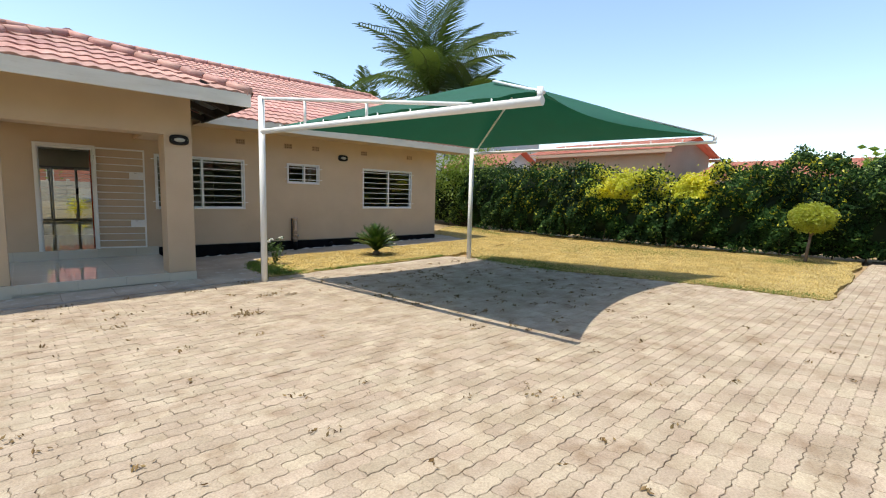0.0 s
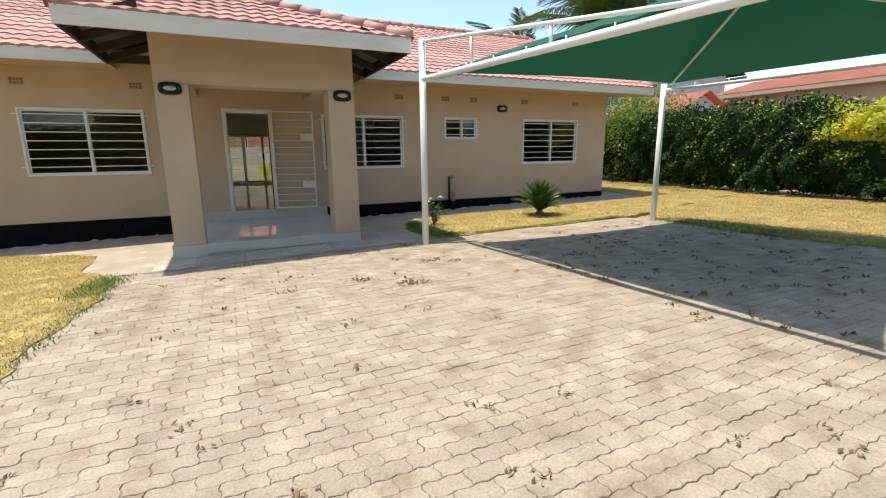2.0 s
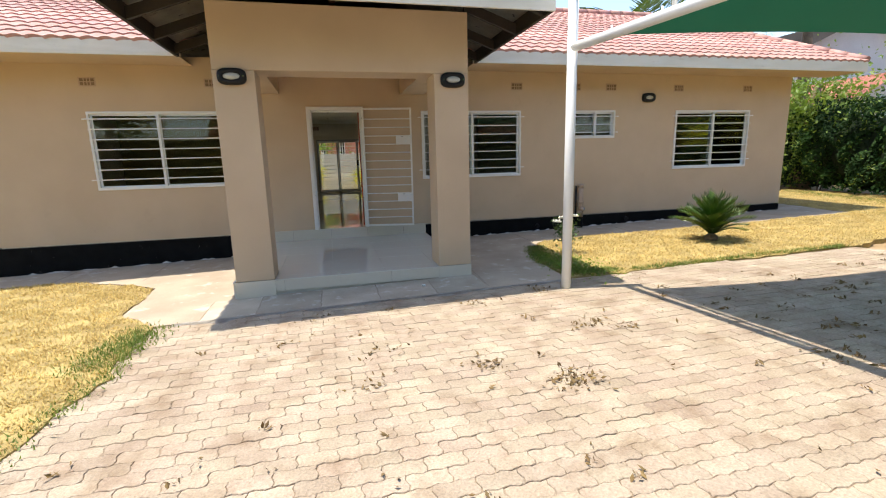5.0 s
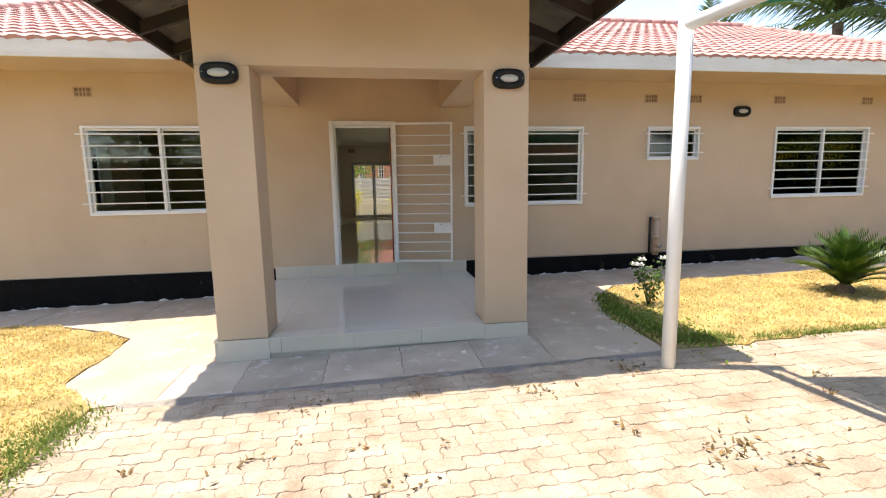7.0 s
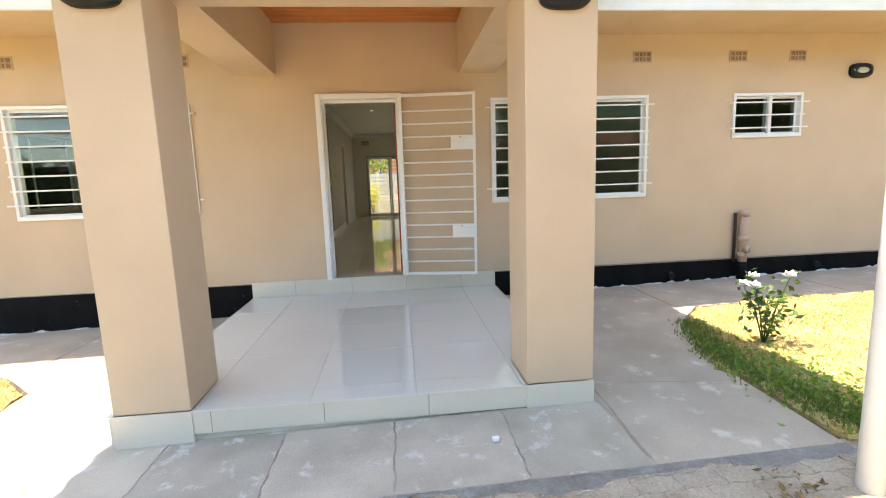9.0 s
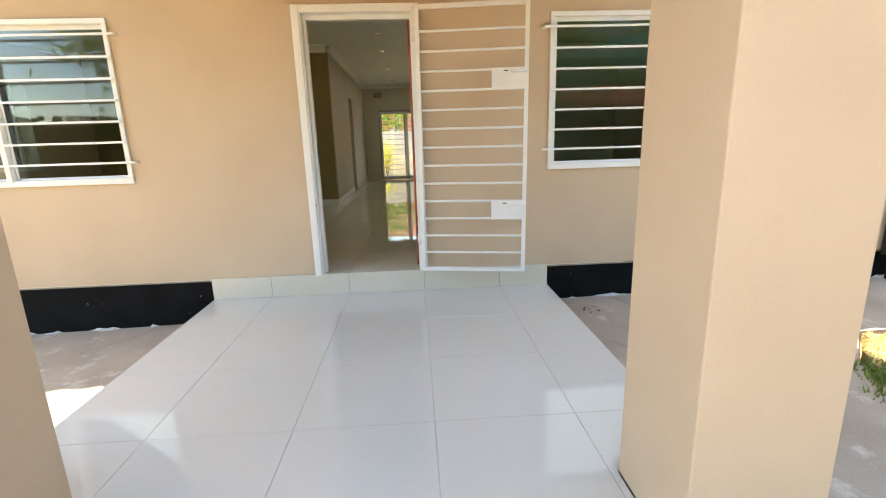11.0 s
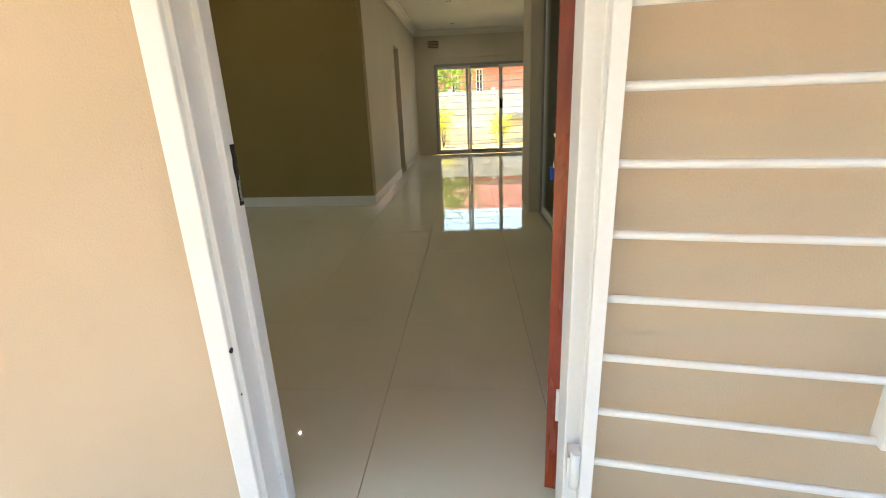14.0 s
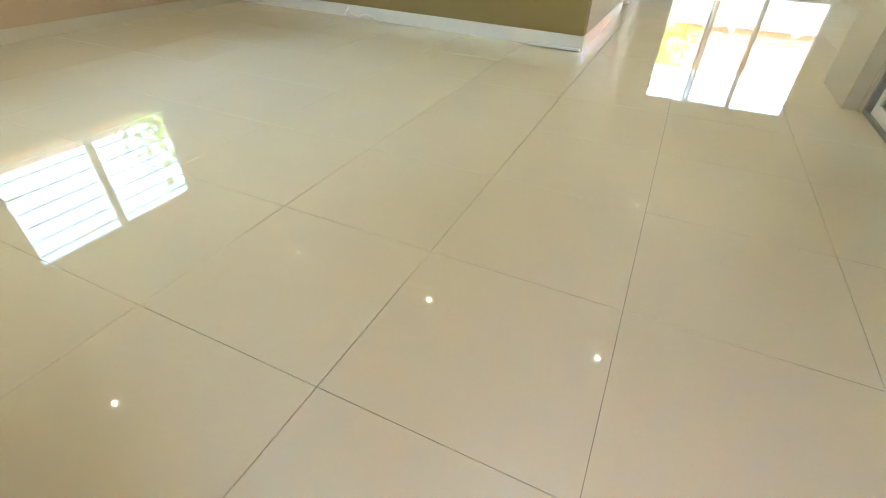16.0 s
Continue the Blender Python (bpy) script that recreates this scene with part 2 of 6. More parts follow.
PALMG = rich("palm_leaf", (0.03, 0.062, 0.014), (0.065, 0.10, 0.02), 0.8, (0.35, 0.5), 0.0, 20, vary="object")
DRYLEAF = rich("dry_brown_leaf", (0.24, 0.15, 0.055), (0.11, 0.07, 0.028), 9, (0.7, 0.9), 0.0, 60, vary="island")
STRAW = rich("dry_straw_grass", (0.74, 0.58, 0.235), (0.46, 0.345, 0.12), 2.6, (0.7, 0.9), 0.0, 40, vary="island", spread=0.38, spot=((0.22, 0.25, 0.05), 0.8, 0.58, 0.74, 0.6))
GREENG = rich("green_grass", (0.085, 0.15, 0.022), (0.17, 0.20, 0.04), 1.5, (0.6, 0.8), 0.0, 40, vary="island")
TURF = rich("straw_turf", (0.50, 0.38, 0.15), (0.27, 0.195, 0.075), 3.5, (0.9, 1.0), 1.0, 60, spot=((0.20, 0.21, 0.05), 0.8, 0.58, 0.74, 0.6), dist=0.02)
BARK = rich("grey_brown_bark", (0.22, 0.15, 0.10), (0.12, 0.08, 0.055), 6, (0.8, 0.95), 0.8, 40, dist=0.02)
PETAL = material("white_petal", (0.85, 0.84, 0.78), 0.5)
NEIGH = rich("neighbour_plaster", (0.42, 0.33, 0.25), (0.36, 0.28, 0.21), 0.6, (0.8, 0.9), 0.2, 30)
NEIGHW = rich("neighbour_white_plaster", (0.62, 0.62, 0.63), (0.54, 0.54, 0.55), 0.5, (0.8, 0.9), 0.2, 30)
PINK = rich("salmon_plaster", (0.62, 0.29, 0.21), (0.57, 0.26, 0.185), 0.6, (0.8, 0.9), 0.2, 30)
PRECAST = rich("pale_precast_concrete", (0.70, 0.66, 0.58), (0.62, 0.57, 0.49), 0.9, (0.8, 0.95), 0.3, 40, vary="object")
DARKGLASS = material("dark_far_glass", (0.015, 0.018, 0.02), 0.08)


def thin(m, color, fac):
    """Let some light through leaves and blades."""
    nt = m.node_tree
    t, mx = nt.nodes.new("ShaderNodeBsdfTranslucent"), nt.nodes.new("ShaderNodeMixShader")
    t.inputs[0].default_value = (*color, 1)
    mx.inputs[0].default_value = fac
    nt.links.new(nt.nodes["Principled BSDF"].outputs[0], mx.inputs[1])
    nt.links.new(t.outputs[0], mx.inputs[2])
    nt.links.new(mx.outputs[0], nt.nodes["Material Output"].inputs[0])


thin(STRAW, (0.58, 0.44, 0.19), 0.45)
thin(GREENG, (0.22, 0.30, 0.05), 0.35)
thin(LEAFB, (0.30, 0.42, 0.05), 0.35)
thin(LEAFY, (0.75, 0.66, 0.05), 0.35)
thin(TOPI, (0.50, 0.52, 0.06), 0.35)
thin(PALMG, (0.14, 0.22, 0.03), 0.25)
LAMP = glow("downlight_glow", (1.0, 0.93, 0.82), 165.0)


# ---- builders ----
def gz(x):
    """Height of the ground: it rises gently to +x."""
    return 0.02 * (min(max(x, -12), 13.5) - 1)


def box(bm, x0, x1, y0, y1, z0, z1, bevel=0.0):
    vs = [bm.verts.new((x, y, z)) for x in (x0, x1) for y in (y0, y1) for z in (z0, z1)]
    fs = [bm.faces.new([vs[i] for i in q]) for q in ((0, 1, 3, 2), (4, 6, 7, 5), (0, 4, 5, 1), (2, 3, 7, 6), (0, 2, 6, 4), (1, 5, 7, 3))]
    if bevel:
        es = {e for f in fs for e in f.edges}
        bmesh.ops.bevel(bm, geom=list(es), offset=bevel, segments=2, affect='EDGES', profile=0.6)
    return bm


def boxm(*a, bevel=0.0):
    return box(bmesh.new(), *a, bevel=bevel)


def rod(bm, a, b, r0, r1=None, n=10, cap=True):
    a, b = Vector(a), Vector(b)
    r1 = r0 if r1 is None else r1
    d = (b - a).normalized()
    u = d.orthogonal().normalized()
    w = d.cross(u)
    rings = [[bm.verts.new(p + (u * math.cos(k * math.tau / n) + w * math.sin(k * math.tau / n)) * r) for k in range(n)] for p, r in ((a, r0), (b, r1))]
    for k in range(n):
        f = bm.faces.new((rings[0][k], rings[0][(k + 1) % n], rings[1][(k + 1) % n], rings[1][k]))
        f.smooth = True
    if cap:
        bm.faces.new(rings[0][::-1])
        bm.faces.new(rings[1])
    return bm


def tube(bm, pts, radii, n=8):
    """A bent tapering tube through points."""
    pts = [Vector(p) for p in pts]
    rings = []
    for i, p in enumerate(pts):
        d = (pts[min(i + 1, len(pts) - 1)] - pts[max(i - 1, 0)]).normalized()
        u = d.cross(Vector((0.31, 0.52, 0.79))).normalized()
        w = d.cross(u)
        rings.append([bm.verts.new(p + (u * math.cos(k * math.tau / n) + w * math.sin(k * math.tau / n)) * radii[i]) for k in range(n)])
    for r0, r1 in zip(rings, rings[1:]):
        for k in range(n):
            bm.faces.new((r0[k], r0[(k + 1) % n], r1[(k + 1) % n], r1[k])).smooth = True
    bm.faces.new(rings[0][::-1])
    bm.faces.new(rings[-1])
    return bm


def mesh_from(name, bm, mat):
    me = bpy.data.meshes.new(name)
    bmesh.ops.recalc_face_normals(bm, faces=bm.faces[:])
    bm.to_mesh(me)
    bm.free()
    me.materials.append(mat)
    return me


def struct(name, bm, mat, label="", category=""):
    return tagged(new(name, mesh_from(name, bm, mat)), label, category, kind="structure")


def thing(name, loc, label, category, group="", kind=""):
    ob = new(name)
    ob.location = loc
    return tagged(ob, label, category, group, kind)


def part(name, bm, mat, parent, label=""):
    ob = new(name, mesh_from(name, bm, mat))
    ob.parent = parent
    return tagged(ob, label)


def solo(name, bm, mat, loc, label, category, group="", kind=""):
    """A thing that is one mesh."""
    ob = new(name, mesh_from(name, bm, mat))
    ob.location = loc
    return tagged(ob, label, category, group, kind)


def sheet(name, verts, faces, mat):
    me = bpy.data.meshes.new(name)
    me.from_pydata(verts, [], faces)
    me.materials.append(mat)
    me.update()
    return me


def grid_wall(us, zs, solid, d0, d1, along='x'):
    """A wall with openings: cells between the lines us and zs, from depth d0 to d1."""
    bm = bmesh.new()
    nu, nz = len(us) - 1, len(zs) - 1
    ok = [[solid((us[i] + us[i + 1]) / 2, (zs[j] + zs[j + 1]) / 2) for j in range(nz)] for i in range(nu)]
    cache = {}

    def V(i, j, d):
        k = (i, j, d)
        if k not in cache:
            cache[k] = bm.verts.new((us[i], d, zs[j]) if along == 'x' else (d, us[i], zs[j]))
        return cache[k]

    def S(i, j):
        return 0 <= i < nu and 0 <= j < nz and ok[i][j]
    for i in range(nu):
        for j in range(nz):
            if not ok[i][j]:
                continue
            for d in (d0, d1):
                bm.faces.new((V(i, j, d), V(i + 1, j, d), V(i + 1, j + 1, d), V(i, j + 1, d)))
            for (a, b), (p, q) in (((i - 1, j), ((i, j), (i, j + 1))), ((i + 1, j), ((i + 1, j), (i + 1, j + 1))), ((i, j - 1), ((i, j), (i + 1, j))), ((i, j + 1), ((i, j + 1), (i + 1, j + 1)))):
                if not S(a, b):
                    bm.faces.new((V(*p, d0), V(*q, d0), V(*q, d1), V(*p, d1)))
    return bm


FLOOR, PORCH, CEIL = 0.335, 0.163, 2.96
WINDOWS = [(-3.16, -1.31, 1.14, 2.315), (1.93, 3.80, 1.14, 2.315), (4.86, 5.76, 1.80, 2.315), (7.13, 8.94, 1.16, 2.315)]
DOOR = (0.0, 0.93, FLOOR, 2.385)

# ---- house shell ----
us = sorted({-4.8, 9.97, DOOR[0], DOOR[1]} | {v for w in WINDOWS for v in w[:2]})
zs = sorted({FLOOR, 3.12, DOOR[3]} | {v for w in WINDOWS for v in w[2:]})


def front_solid(u, z):
    return not any(a < u < b and c < z < d for a, b, c, d in WINDOWS + [DOOR])


struct("wall_front", grid_wall(us, zs, front_solid, 0.0, 0.15), STUCCO, "tan painted plaster front wall of the bungalow", "wall")
SD = (-0.10, 2.28, FLOOR, 2.28)      # garden sliding door
struct("wall_back", grid_wall(sorted({-4.8, 9.97, SD[0], SD[1]}), [FLOOR, SD[3], 3.12], lambda u, z: not (SD[0] < u < SD[1] and z < SD[3]), 9.75, 9.98), INNER, "cream painted back wall with the garden door", "wall")
SIDE_WIN = (1.60, 3.42, 1.14, 2.36)


def side_solid(u, z):
    return not (SIDE_WIN[0] < u < SIDE_WIN[1] and SIDE_WIN[2] < z < SIDE_WIN[3])


for nm, x0 in (("wall_left", -4.8), ("wall_right", 9.74)):
    bm = grid_wall([0.153, SIDE_WIN[0], SIDE_WIN[1], 9.747], [FLOOR, SIDE_WIN[2], SIDE_WIN[3], 3.12], side_solid if x0 < 0 else (lambda u, z: True), x0, x0 + 0.23, 'y')
    g = [bm.verts.new((x, y, z)) for x in (x0, x0 + 0.23) for y, z in ((0.0, 3.125), (10.5, 3.125), (5.25, 5.3))]
    for q in ((0, 1, 2), (3, 5, 4), (0, 3, 4, 1), (1, 4, 5, 2), (2, 5, 3, 0)):
        bm.faces.new([g[i] for i in q])
    struct(nm, bm, STUCCO, "tan painted plaster gable wall", "wall")
# foundation with bitumen band
for nm, a, b in (("plinth_left", -4.805, -0.85), ("plinth_right", 1.95, 9.975)):
    struct(nm, boxm(a, b, -0.006, 0.23, -0.6, 0.318), BITUMEN, "black bitumen-painted plinth along the house wall", "plinth")
struct("plinth_porch", boxm(-0.848, 1.948, 0.002, 0.23, -0.3, FLOOR - 0.006), CONCRETE, "concrete footing under the threshold", "plinth")
struct("plinth_end", boxm(9.73, 9.976, 0.232, 9.99, -0.6, 0.318), BITUMEN, "black bitumen-painted plinth", "plinth")
struct("plinth_end_left", boxm(-4.806, -4.57, 0.232, 9.99, -0.6, 0.318), BITUMEN, "black bitumen-painted plinth", "plinth")

# interior walls
struct("wall_lounge_right", grid_wall([0.153, 2.10, 3.76, 4.4], [FLOOR, 2.42, 2.94], lambda u, z: not (2.10 < u < 3.76 and z < 2.42), 1.33, 1.50, 'y'), INNER, "cream painted wall with a glazed sliding door", "wall")
struct("wall_pier", boxm(1.245, 1.328, 3.78, 4.4, FLOOR, 2.94), INNER, "cream painted wall pier", "wall")
bm = bmesh.new()
vs = [bm.verts.new(p) for z in (FLOOR, 2.94) for p in ((-0.505, 4.38, z), (-4.57, 4.70, z), (-4.57, 4.85, z), (-0.507, 4.53, z))]
for q in ((0, 1, 5, 4), (1, 2, 6, 5), (2, 3, 7, 6), (3, 0, 4, 7), (4, 5, 6, 7), (3, 2, 1, 0)):
    bm.faces.new([vs[i] for i in q])
struct("wall_feature", bm, ACCENT, "olive brown painted feature wall of the lounge", "wall")
struct("wall_passage", grid_wall([4.534, 6.70, 7.24, 9.747], [FLOOR, 2.36, 2.94], lambda u, z: not (6.70 < u < 7.24 and z < 2.36), -0.70, -0.505, 'y'), INNER, "cream painted wall with a dark passage opening", "wall")
# passage closed off in dark olive, its gloom put into the wall colour
struct("wall_passage_back", boxm(-2.2, -2.05, 6.0, 8.2, FLOOR, 2.94), ACCENT, "passage wall with its gloom put into a dark olive colour", "wall")
struct("wall_passage_side", boxm(-2.05, -0.702, 6.0, 6.12, FLOOR, 2.94), ACCENT, "passage wall with its gloom put into a dark olive colour", "wall")
struct("wall_passage_end", boxm(-2.05, -0.702, 8.08, 8.2, FLOOR, 2.94), ACCENT, "passage wall with its gloom put into a dark olive colour", "wall")
struct("wall_dining_right", boxm(2.62, 2.75, 4.555, 9.747, FLOOR, 2.94), INNER, "cream painted dining room wall", "wall")
struct("wall_dining_front", boxm(1.502, 9.738, 4.403, 4.553, FLOOR, 2.94), INNER, "cream painted partition", "wall")
struct("wall_bath_1", boxm(4.40, 4.52, 0.153, 4.40, FLOOR, 2.94), INNER, "cream painted partition", "wall")
# darker colour than the other partitions, so the room behind looks unlit
struct("wall_bath_2", boxm(6.30, 6.42, 0.153, 4.40, FLOOR, 2.94), ACCENT, "partition coloured dark olive so that the room looks unlit", "wall")
struct("ceiling", boxm(-4.57, 9.74, 0.153, 9.747, CEIL, CEIL + 0.05), CEILING, "cream painted ceiling", "ceiling")


def cornice(name, a, b, inward):
    """A coved plaster moulding along a wall top, from a to b, leaning out by the unit vector inward."""
    bm = bmesh.new()
    prof = [(0, 0), (0, -0.11), (0.015, -0.11), (0.03, -0.075), (0.075, -0.03), (0.11, -0.015), (0.11, 0)]
    rows = [[bm.verts.new((p[0] + inward[0] * o, p[1] + inward[1] * o, CEIL - 0.002 + z)) for o, z in prof] for p in (a, b)]
    for k in range(len(prof)):
        bm.faces.new((rows[0][k], rows[0][(k + 1) % len(prof)], rows[1][(k + 1) % len(prof)], rows[1][k]))
    bm.faces.new(rows[0])
    bm.faces.new(rows[1][::-1])
    return struct(name, bm, CEILING, "coved plaster cornice", "cornice")


cornice("cornice_1", (-0.522, 9.748), (2.62, 9.748), (0, -1))
cornice("cornice_2", (-0.503, 4.4), (-0.503, 9.64), (1, 0))
cornice("cornice_3", (-4.57, 4.695), (-0.505, 4.375), (0.08, -1))
cornice("cornice_4", (1.328, 0.153), (1.328, 4.4), (-1, 0))
cornice("cornice_5", (-4.568, 0.153), (-4.568, 4.8), (1, 0))
# skirting tiles
struct("baseboard_1", boxm(-0.502, -0.493, 4.39, 6.69, FLOOR, FLOOR + 0.115), WHITE, "white tiled skirting", "skirting")
bm = bmesh.new()
vs = [bm.verts.new(p) for z in (FLOOR, FLOOR + 0.115) for p in ((-0.494, 4.370, z), (-4.565, 4.691, z), (-4.565, 4.699, z), (-0.503, 4.379, z))]
for q in ((0, 1, 5, 4), (1, 2, 6, 5), (2, 3, 7, 6), (3, 0, 4, 7), (4, 5, 6, 7), (3, 2, 1, 0)):
    bm.faces.new([vs[i] for i in q])
struct("baseboard_2", bm, WHITE, "white tiled skirting under the feature wall", "skirting")
struct("baseboard_3", boxm(1.319, 1.329, 0.24, 2.115, FLOOR, FLOOR + 0.1), INNER, "cream skirting", "skirting")
struct("baseboard_4", boxm(-4.57, -4.56, 0.24, 4.8, FLOOR, FLOOR + 0.1), INNER, "cream skirting", "skirting")
struct("baseboard_5", boxm(-0.502, -0.493, 7.25, 9.74, FLOOR, FLOOR + 0.1), INNER, "cream skirting", "skirting")

# ---- porch ----
struct("porch_base", boxm(-0.845, 1.945, -2.675, 0.0, -0.35, PORCH - 0.0035), PALEGROUT, "mortar bed under the porch tiles", "floor")
BEAM_Z = 2.465
for nm, a, b in (("porch_pillar_1", -0.81, -0.39), ("porch_pillar_2", 1.57, 1.985)):
    bm = boxm(a, b, -2.69, -2.28, PORCH + 0.001, BEAM_Z, bevel=0.006)
    struct(nm, bm, STUCCO, "square tan plastered porch pillar", "pillar")
    struct(nm + "_foot", boxm(a - 0.004, b + 0.004, -2.701, -2.276, -0.3, PORCH), RISERTILE, "tiled foot of the porch pillar", "pillar")
struct("porch_beam_front", boxm(-0.81, 1.985, -2.688, -2.283, BEAM_Z + 0.001, 3.14, bevel=0.006), STUCCO, "tan plastered porch front beam", "beam")
for nm, a, b in (("porch_beam_1", -0.808, -0.392), ("porch_beam_2", 1.572, 1.983)):
    struct(nm, boxm(a, b, -2.281, -0.002, 2.585, 3.14), STUCCO, "tan plastered porch side beam", "beam")
struct("porch_ceiling", boxm(-0.388, 1.568, -2.28, -0.003, 3.135, 3.15), DARKWOOD, "backing of the porch ceiling", "ceiling")
bm = bmesh.new()
for i in range(21):
    y = -2.275 + i * 0.108
    box(bm, -0.387, 1.567, y, y + 0.104, 3.115, 3.131, 0.003)
struct("porch_ceiling_boards", bm, BOARD, "varnished orange pine porch ceiling boards", "ceiling")


# ---- roofs ----
def tile_courses(parent, origin, along, up, length_at, slope_len, course=0.36, period=0.205):
    """Pressed-metal tile courses on a slope. length_at(v) gives the range along the eave at v metres up the slope."""
    along, up = Vector(along).normalized(), Vector(up).normalized()
    nrm = along.cross(up).normalized()
    if nrm.z < 0:
        nrm = -nrm
    n = int(math.ceil(slope_len / course))
    for c in range(n):
        v0, v1 = c * course, min((c + 1) * course + 0.02, slope_len)
        a0, b0 = length_at(v0)
        a1, b1 = length_at(v1)
        cols = max(2, int((b0 - a0) / (period / 8)))
        verts, faces = [], []
        for v, (a, b), lift in ((v0, (a0, b0), -0.02), (v0, (a0, b0), 0.022), (v1, (a1, b1), 0.0)):
            for k in range(cols + 1):
                u = a + (b - a) * k / cols
                ph = (u / period) % 1.0
                w = 0.021 * (0.5 + 0.5 * math.cos(math.tau * ph)) ** 0.8
                dip = 0.012 * math.sin(math.tau * ph) if lift else 0
                verts.append(Vector(origin) + along * u + up * (v - (0.02 if v == v0 else 0) + dip) + nrm * (w + lift))
        for r in range(2):
            for k in range(cols):
                i = r * (cols + 1) + k
                faces.append((i, i + 1, i + cols + 2, i + cols + 1))
        ob = new("tile_course", sheet("tile_course", [tuple(p) for p in verts], faces, ROOFTILE))
        ob.parent = parent


def ridge_caps(parent, a, b, r=0.1, step=0.4):
    a, b = Vector(a), Vector(b)
    n = max(1, round((b - a).length / step))
    for k in range(n):
        p, q = a.lerp(b, k / n), a.lerp(b, (k + 1.06) / n)
        bm = bmesh.new()
        rod(bm, p, q, r * 1.04, r * 0.94, 12)
        part("ridge_cap", bm, ROOFTILE, parent)


PITCH = math.atan(0.412)
EY, EZ, RIDGE_Y = -0.75, 3.17, 5.25
SLOPE = (RIDGE_Y - EY) / math.cos(PITCH)
EX0, EX1 = -5.75, 10.9
main_roof = thing("main_roof", (0, 0, 0), "faded red pressed-metal tile gable roof", "roof", kind="structure")
tile_courses(main_roof, (0, EY - 0.01, EZ), (1, 0, 0), (0, math.cos(PITCH), math.sin(PITCH)), lambda v: (EX0, EX1), SLOPE)
RZ = EZ + (RIDGE_Y - EY) * 0.412
ridge_caps(main_roof, (EX0, RIDGE_Y, RZ + 0.03), (EX1, RIDGE_Y, RZ + 0.03))
ridge_caps(main_roof, (EX1, EY, EZ + 0.03), (EX1, RIDGE_Y, RZ + 0.03), 0.07)
ridge_caps(main_roof, (EX0, EY, EZ + 0.03), (EX0, RIDGE_Y, RZ + 0.03), 0.07)
bm = bmesh.new()
q = [(EX0, EY, EZ - 0.03), (EX1, EY, EZ - 0.03), (EX1, RIDGE_Y, RZ - 0.03), (EX0, RIDGE_Y, RZ - 0.03), (EX1, 11.4, EZ - 0.06), (EX0, 11.4, EZ - 0.06)]
lo = [bm.verts.new(p) for p in q]
hi = [bm.verts.new((p[0], p[1], p[2] + 0.025)) for p in q]
for f in ((0, 1, 2, 3), (3, 2, 4, 5)):
    bm.faces.new([lo[i] for i in f[::-1]])
    bm.faces.new([hi[i] for i in f])
for i, j in ((0, 1), (1, 2), (2, 4), (4, 5), (5, 3), (3, 0)):
    bm.faces.new((lo[i], lo[j], hi[j], hi[i]))
part("roof_deck", bm, ZINC, main_roof)
# white fascia along the main eave, cut where the porch roof joins
PX0, PX1, PY, PZ = -1.63, 2.70, -3.45, 3.17
for nm, a, b in (("fascia_1", EX0, PX0 + 0.05), ("fascia_2", PX1 - 0.05, EX1)):
    struct(nm, boxm(a, b, EY - 0.03, EY, 2.975, 3.165, bevel=0.004), FASCIA, "weathered cream eaves fascia board", "fascia")
struct("soffit_front", boxm(EX0, PX0, EY + 0.002, -0.002, 2.99, 3.0), STUCCO, "tan painted eaves soffit", "soffit")
struct("soffit_front_2", boxm(PX1, EX1, EY + 0.002, -0.002, 2.99, 3.0), STUCCO, "tan painted eaves soffit", "soffit")
struct("bargeboard_1", boxm(EX1 - 0.03, EX1 - 0.005, EY + 0.002, -0.3, 2.98, 3.14), FASCIA, "cream bargeboard end", "fascia")

porch_roof = thing("porch_roof", (0, 0, 0), "faded red tiled hip roof over the porch", "roof", kind="structure")
PW = (PX1 - PX0) / 2
PC = (PX0 + PX1) / 2
PS = PW / math.cos(PITCH)
cp, sp = math.cos(PITCH), math.sin(PITCH)
tile_courses(porch_roof, (0, PY, PZ), (1, 0, 0), (0, cp, sp), lambda v: (PX0 + v * cp, PX1 - v * cp + 0.01), PS)
APEX_Y = PY + PW
BACK_E, BACK_R = EY + 0.02, EY + 0.02 + PW
tile_courses(porch_roof, (PX0 - 0.04, 0, PZ), (0, 1, 0), (cp, 0, sp), lambda v: (PY + v * cp, BACK_E + v * cp), PS)
tile_courses(porch_roof, (PX1 + 0.04, 0, PZ), (0, 1, 0), (-cp, 0, sp), lambda v: (PY + v * cp, BACK_E + v * cp), PS)
AZ = PZ + PW * 0.412
ridge_caps(porch_roof, (PC, APEX_Y, AZ + 0.03), (PC, BACK_R, AZ + 0.03))
ridge_caps(porch_roof, (PX0, PY, PZ + 0.03), (PC, APEX_Y, AZ + 0.03), 0.085)
ridge_caps(porch_roof, (PX1, PY, PZ + 0.03), (PC, APEX_Y, AZ + 0.03), 0.085)
bm = bmesh.new()
lo = [bm.verts.new((p[0], p[1], p[2] - 0.03)) for p in ((PX0, PY, PZ), (PX1, PY, PZ), (PX1, BACK_E, PZ), (PX0, BACK_E, PZ), (PC, APEX_Y, AZ), (PC, BACK_R, AZ))]
for f in ((0, 1, 4), (1, 2, 5, 4), (3, 0, 4, 5)):
    bm.faces.new([lo[i] for i in f])
bmesh.ops.solidify(bm, geom=bm.faces[:], thickness=0.012)
part("roof_deck", bm, ZINC, porch_roof, "pale zinc underside with dark stains")
struct("fascia_porch", boxm(PX0, PX1, PY - 0.03, PY, 2.955, 3.165, bevel=0.004), FASCIA, "weathered cream porch fascia board", "fascia")
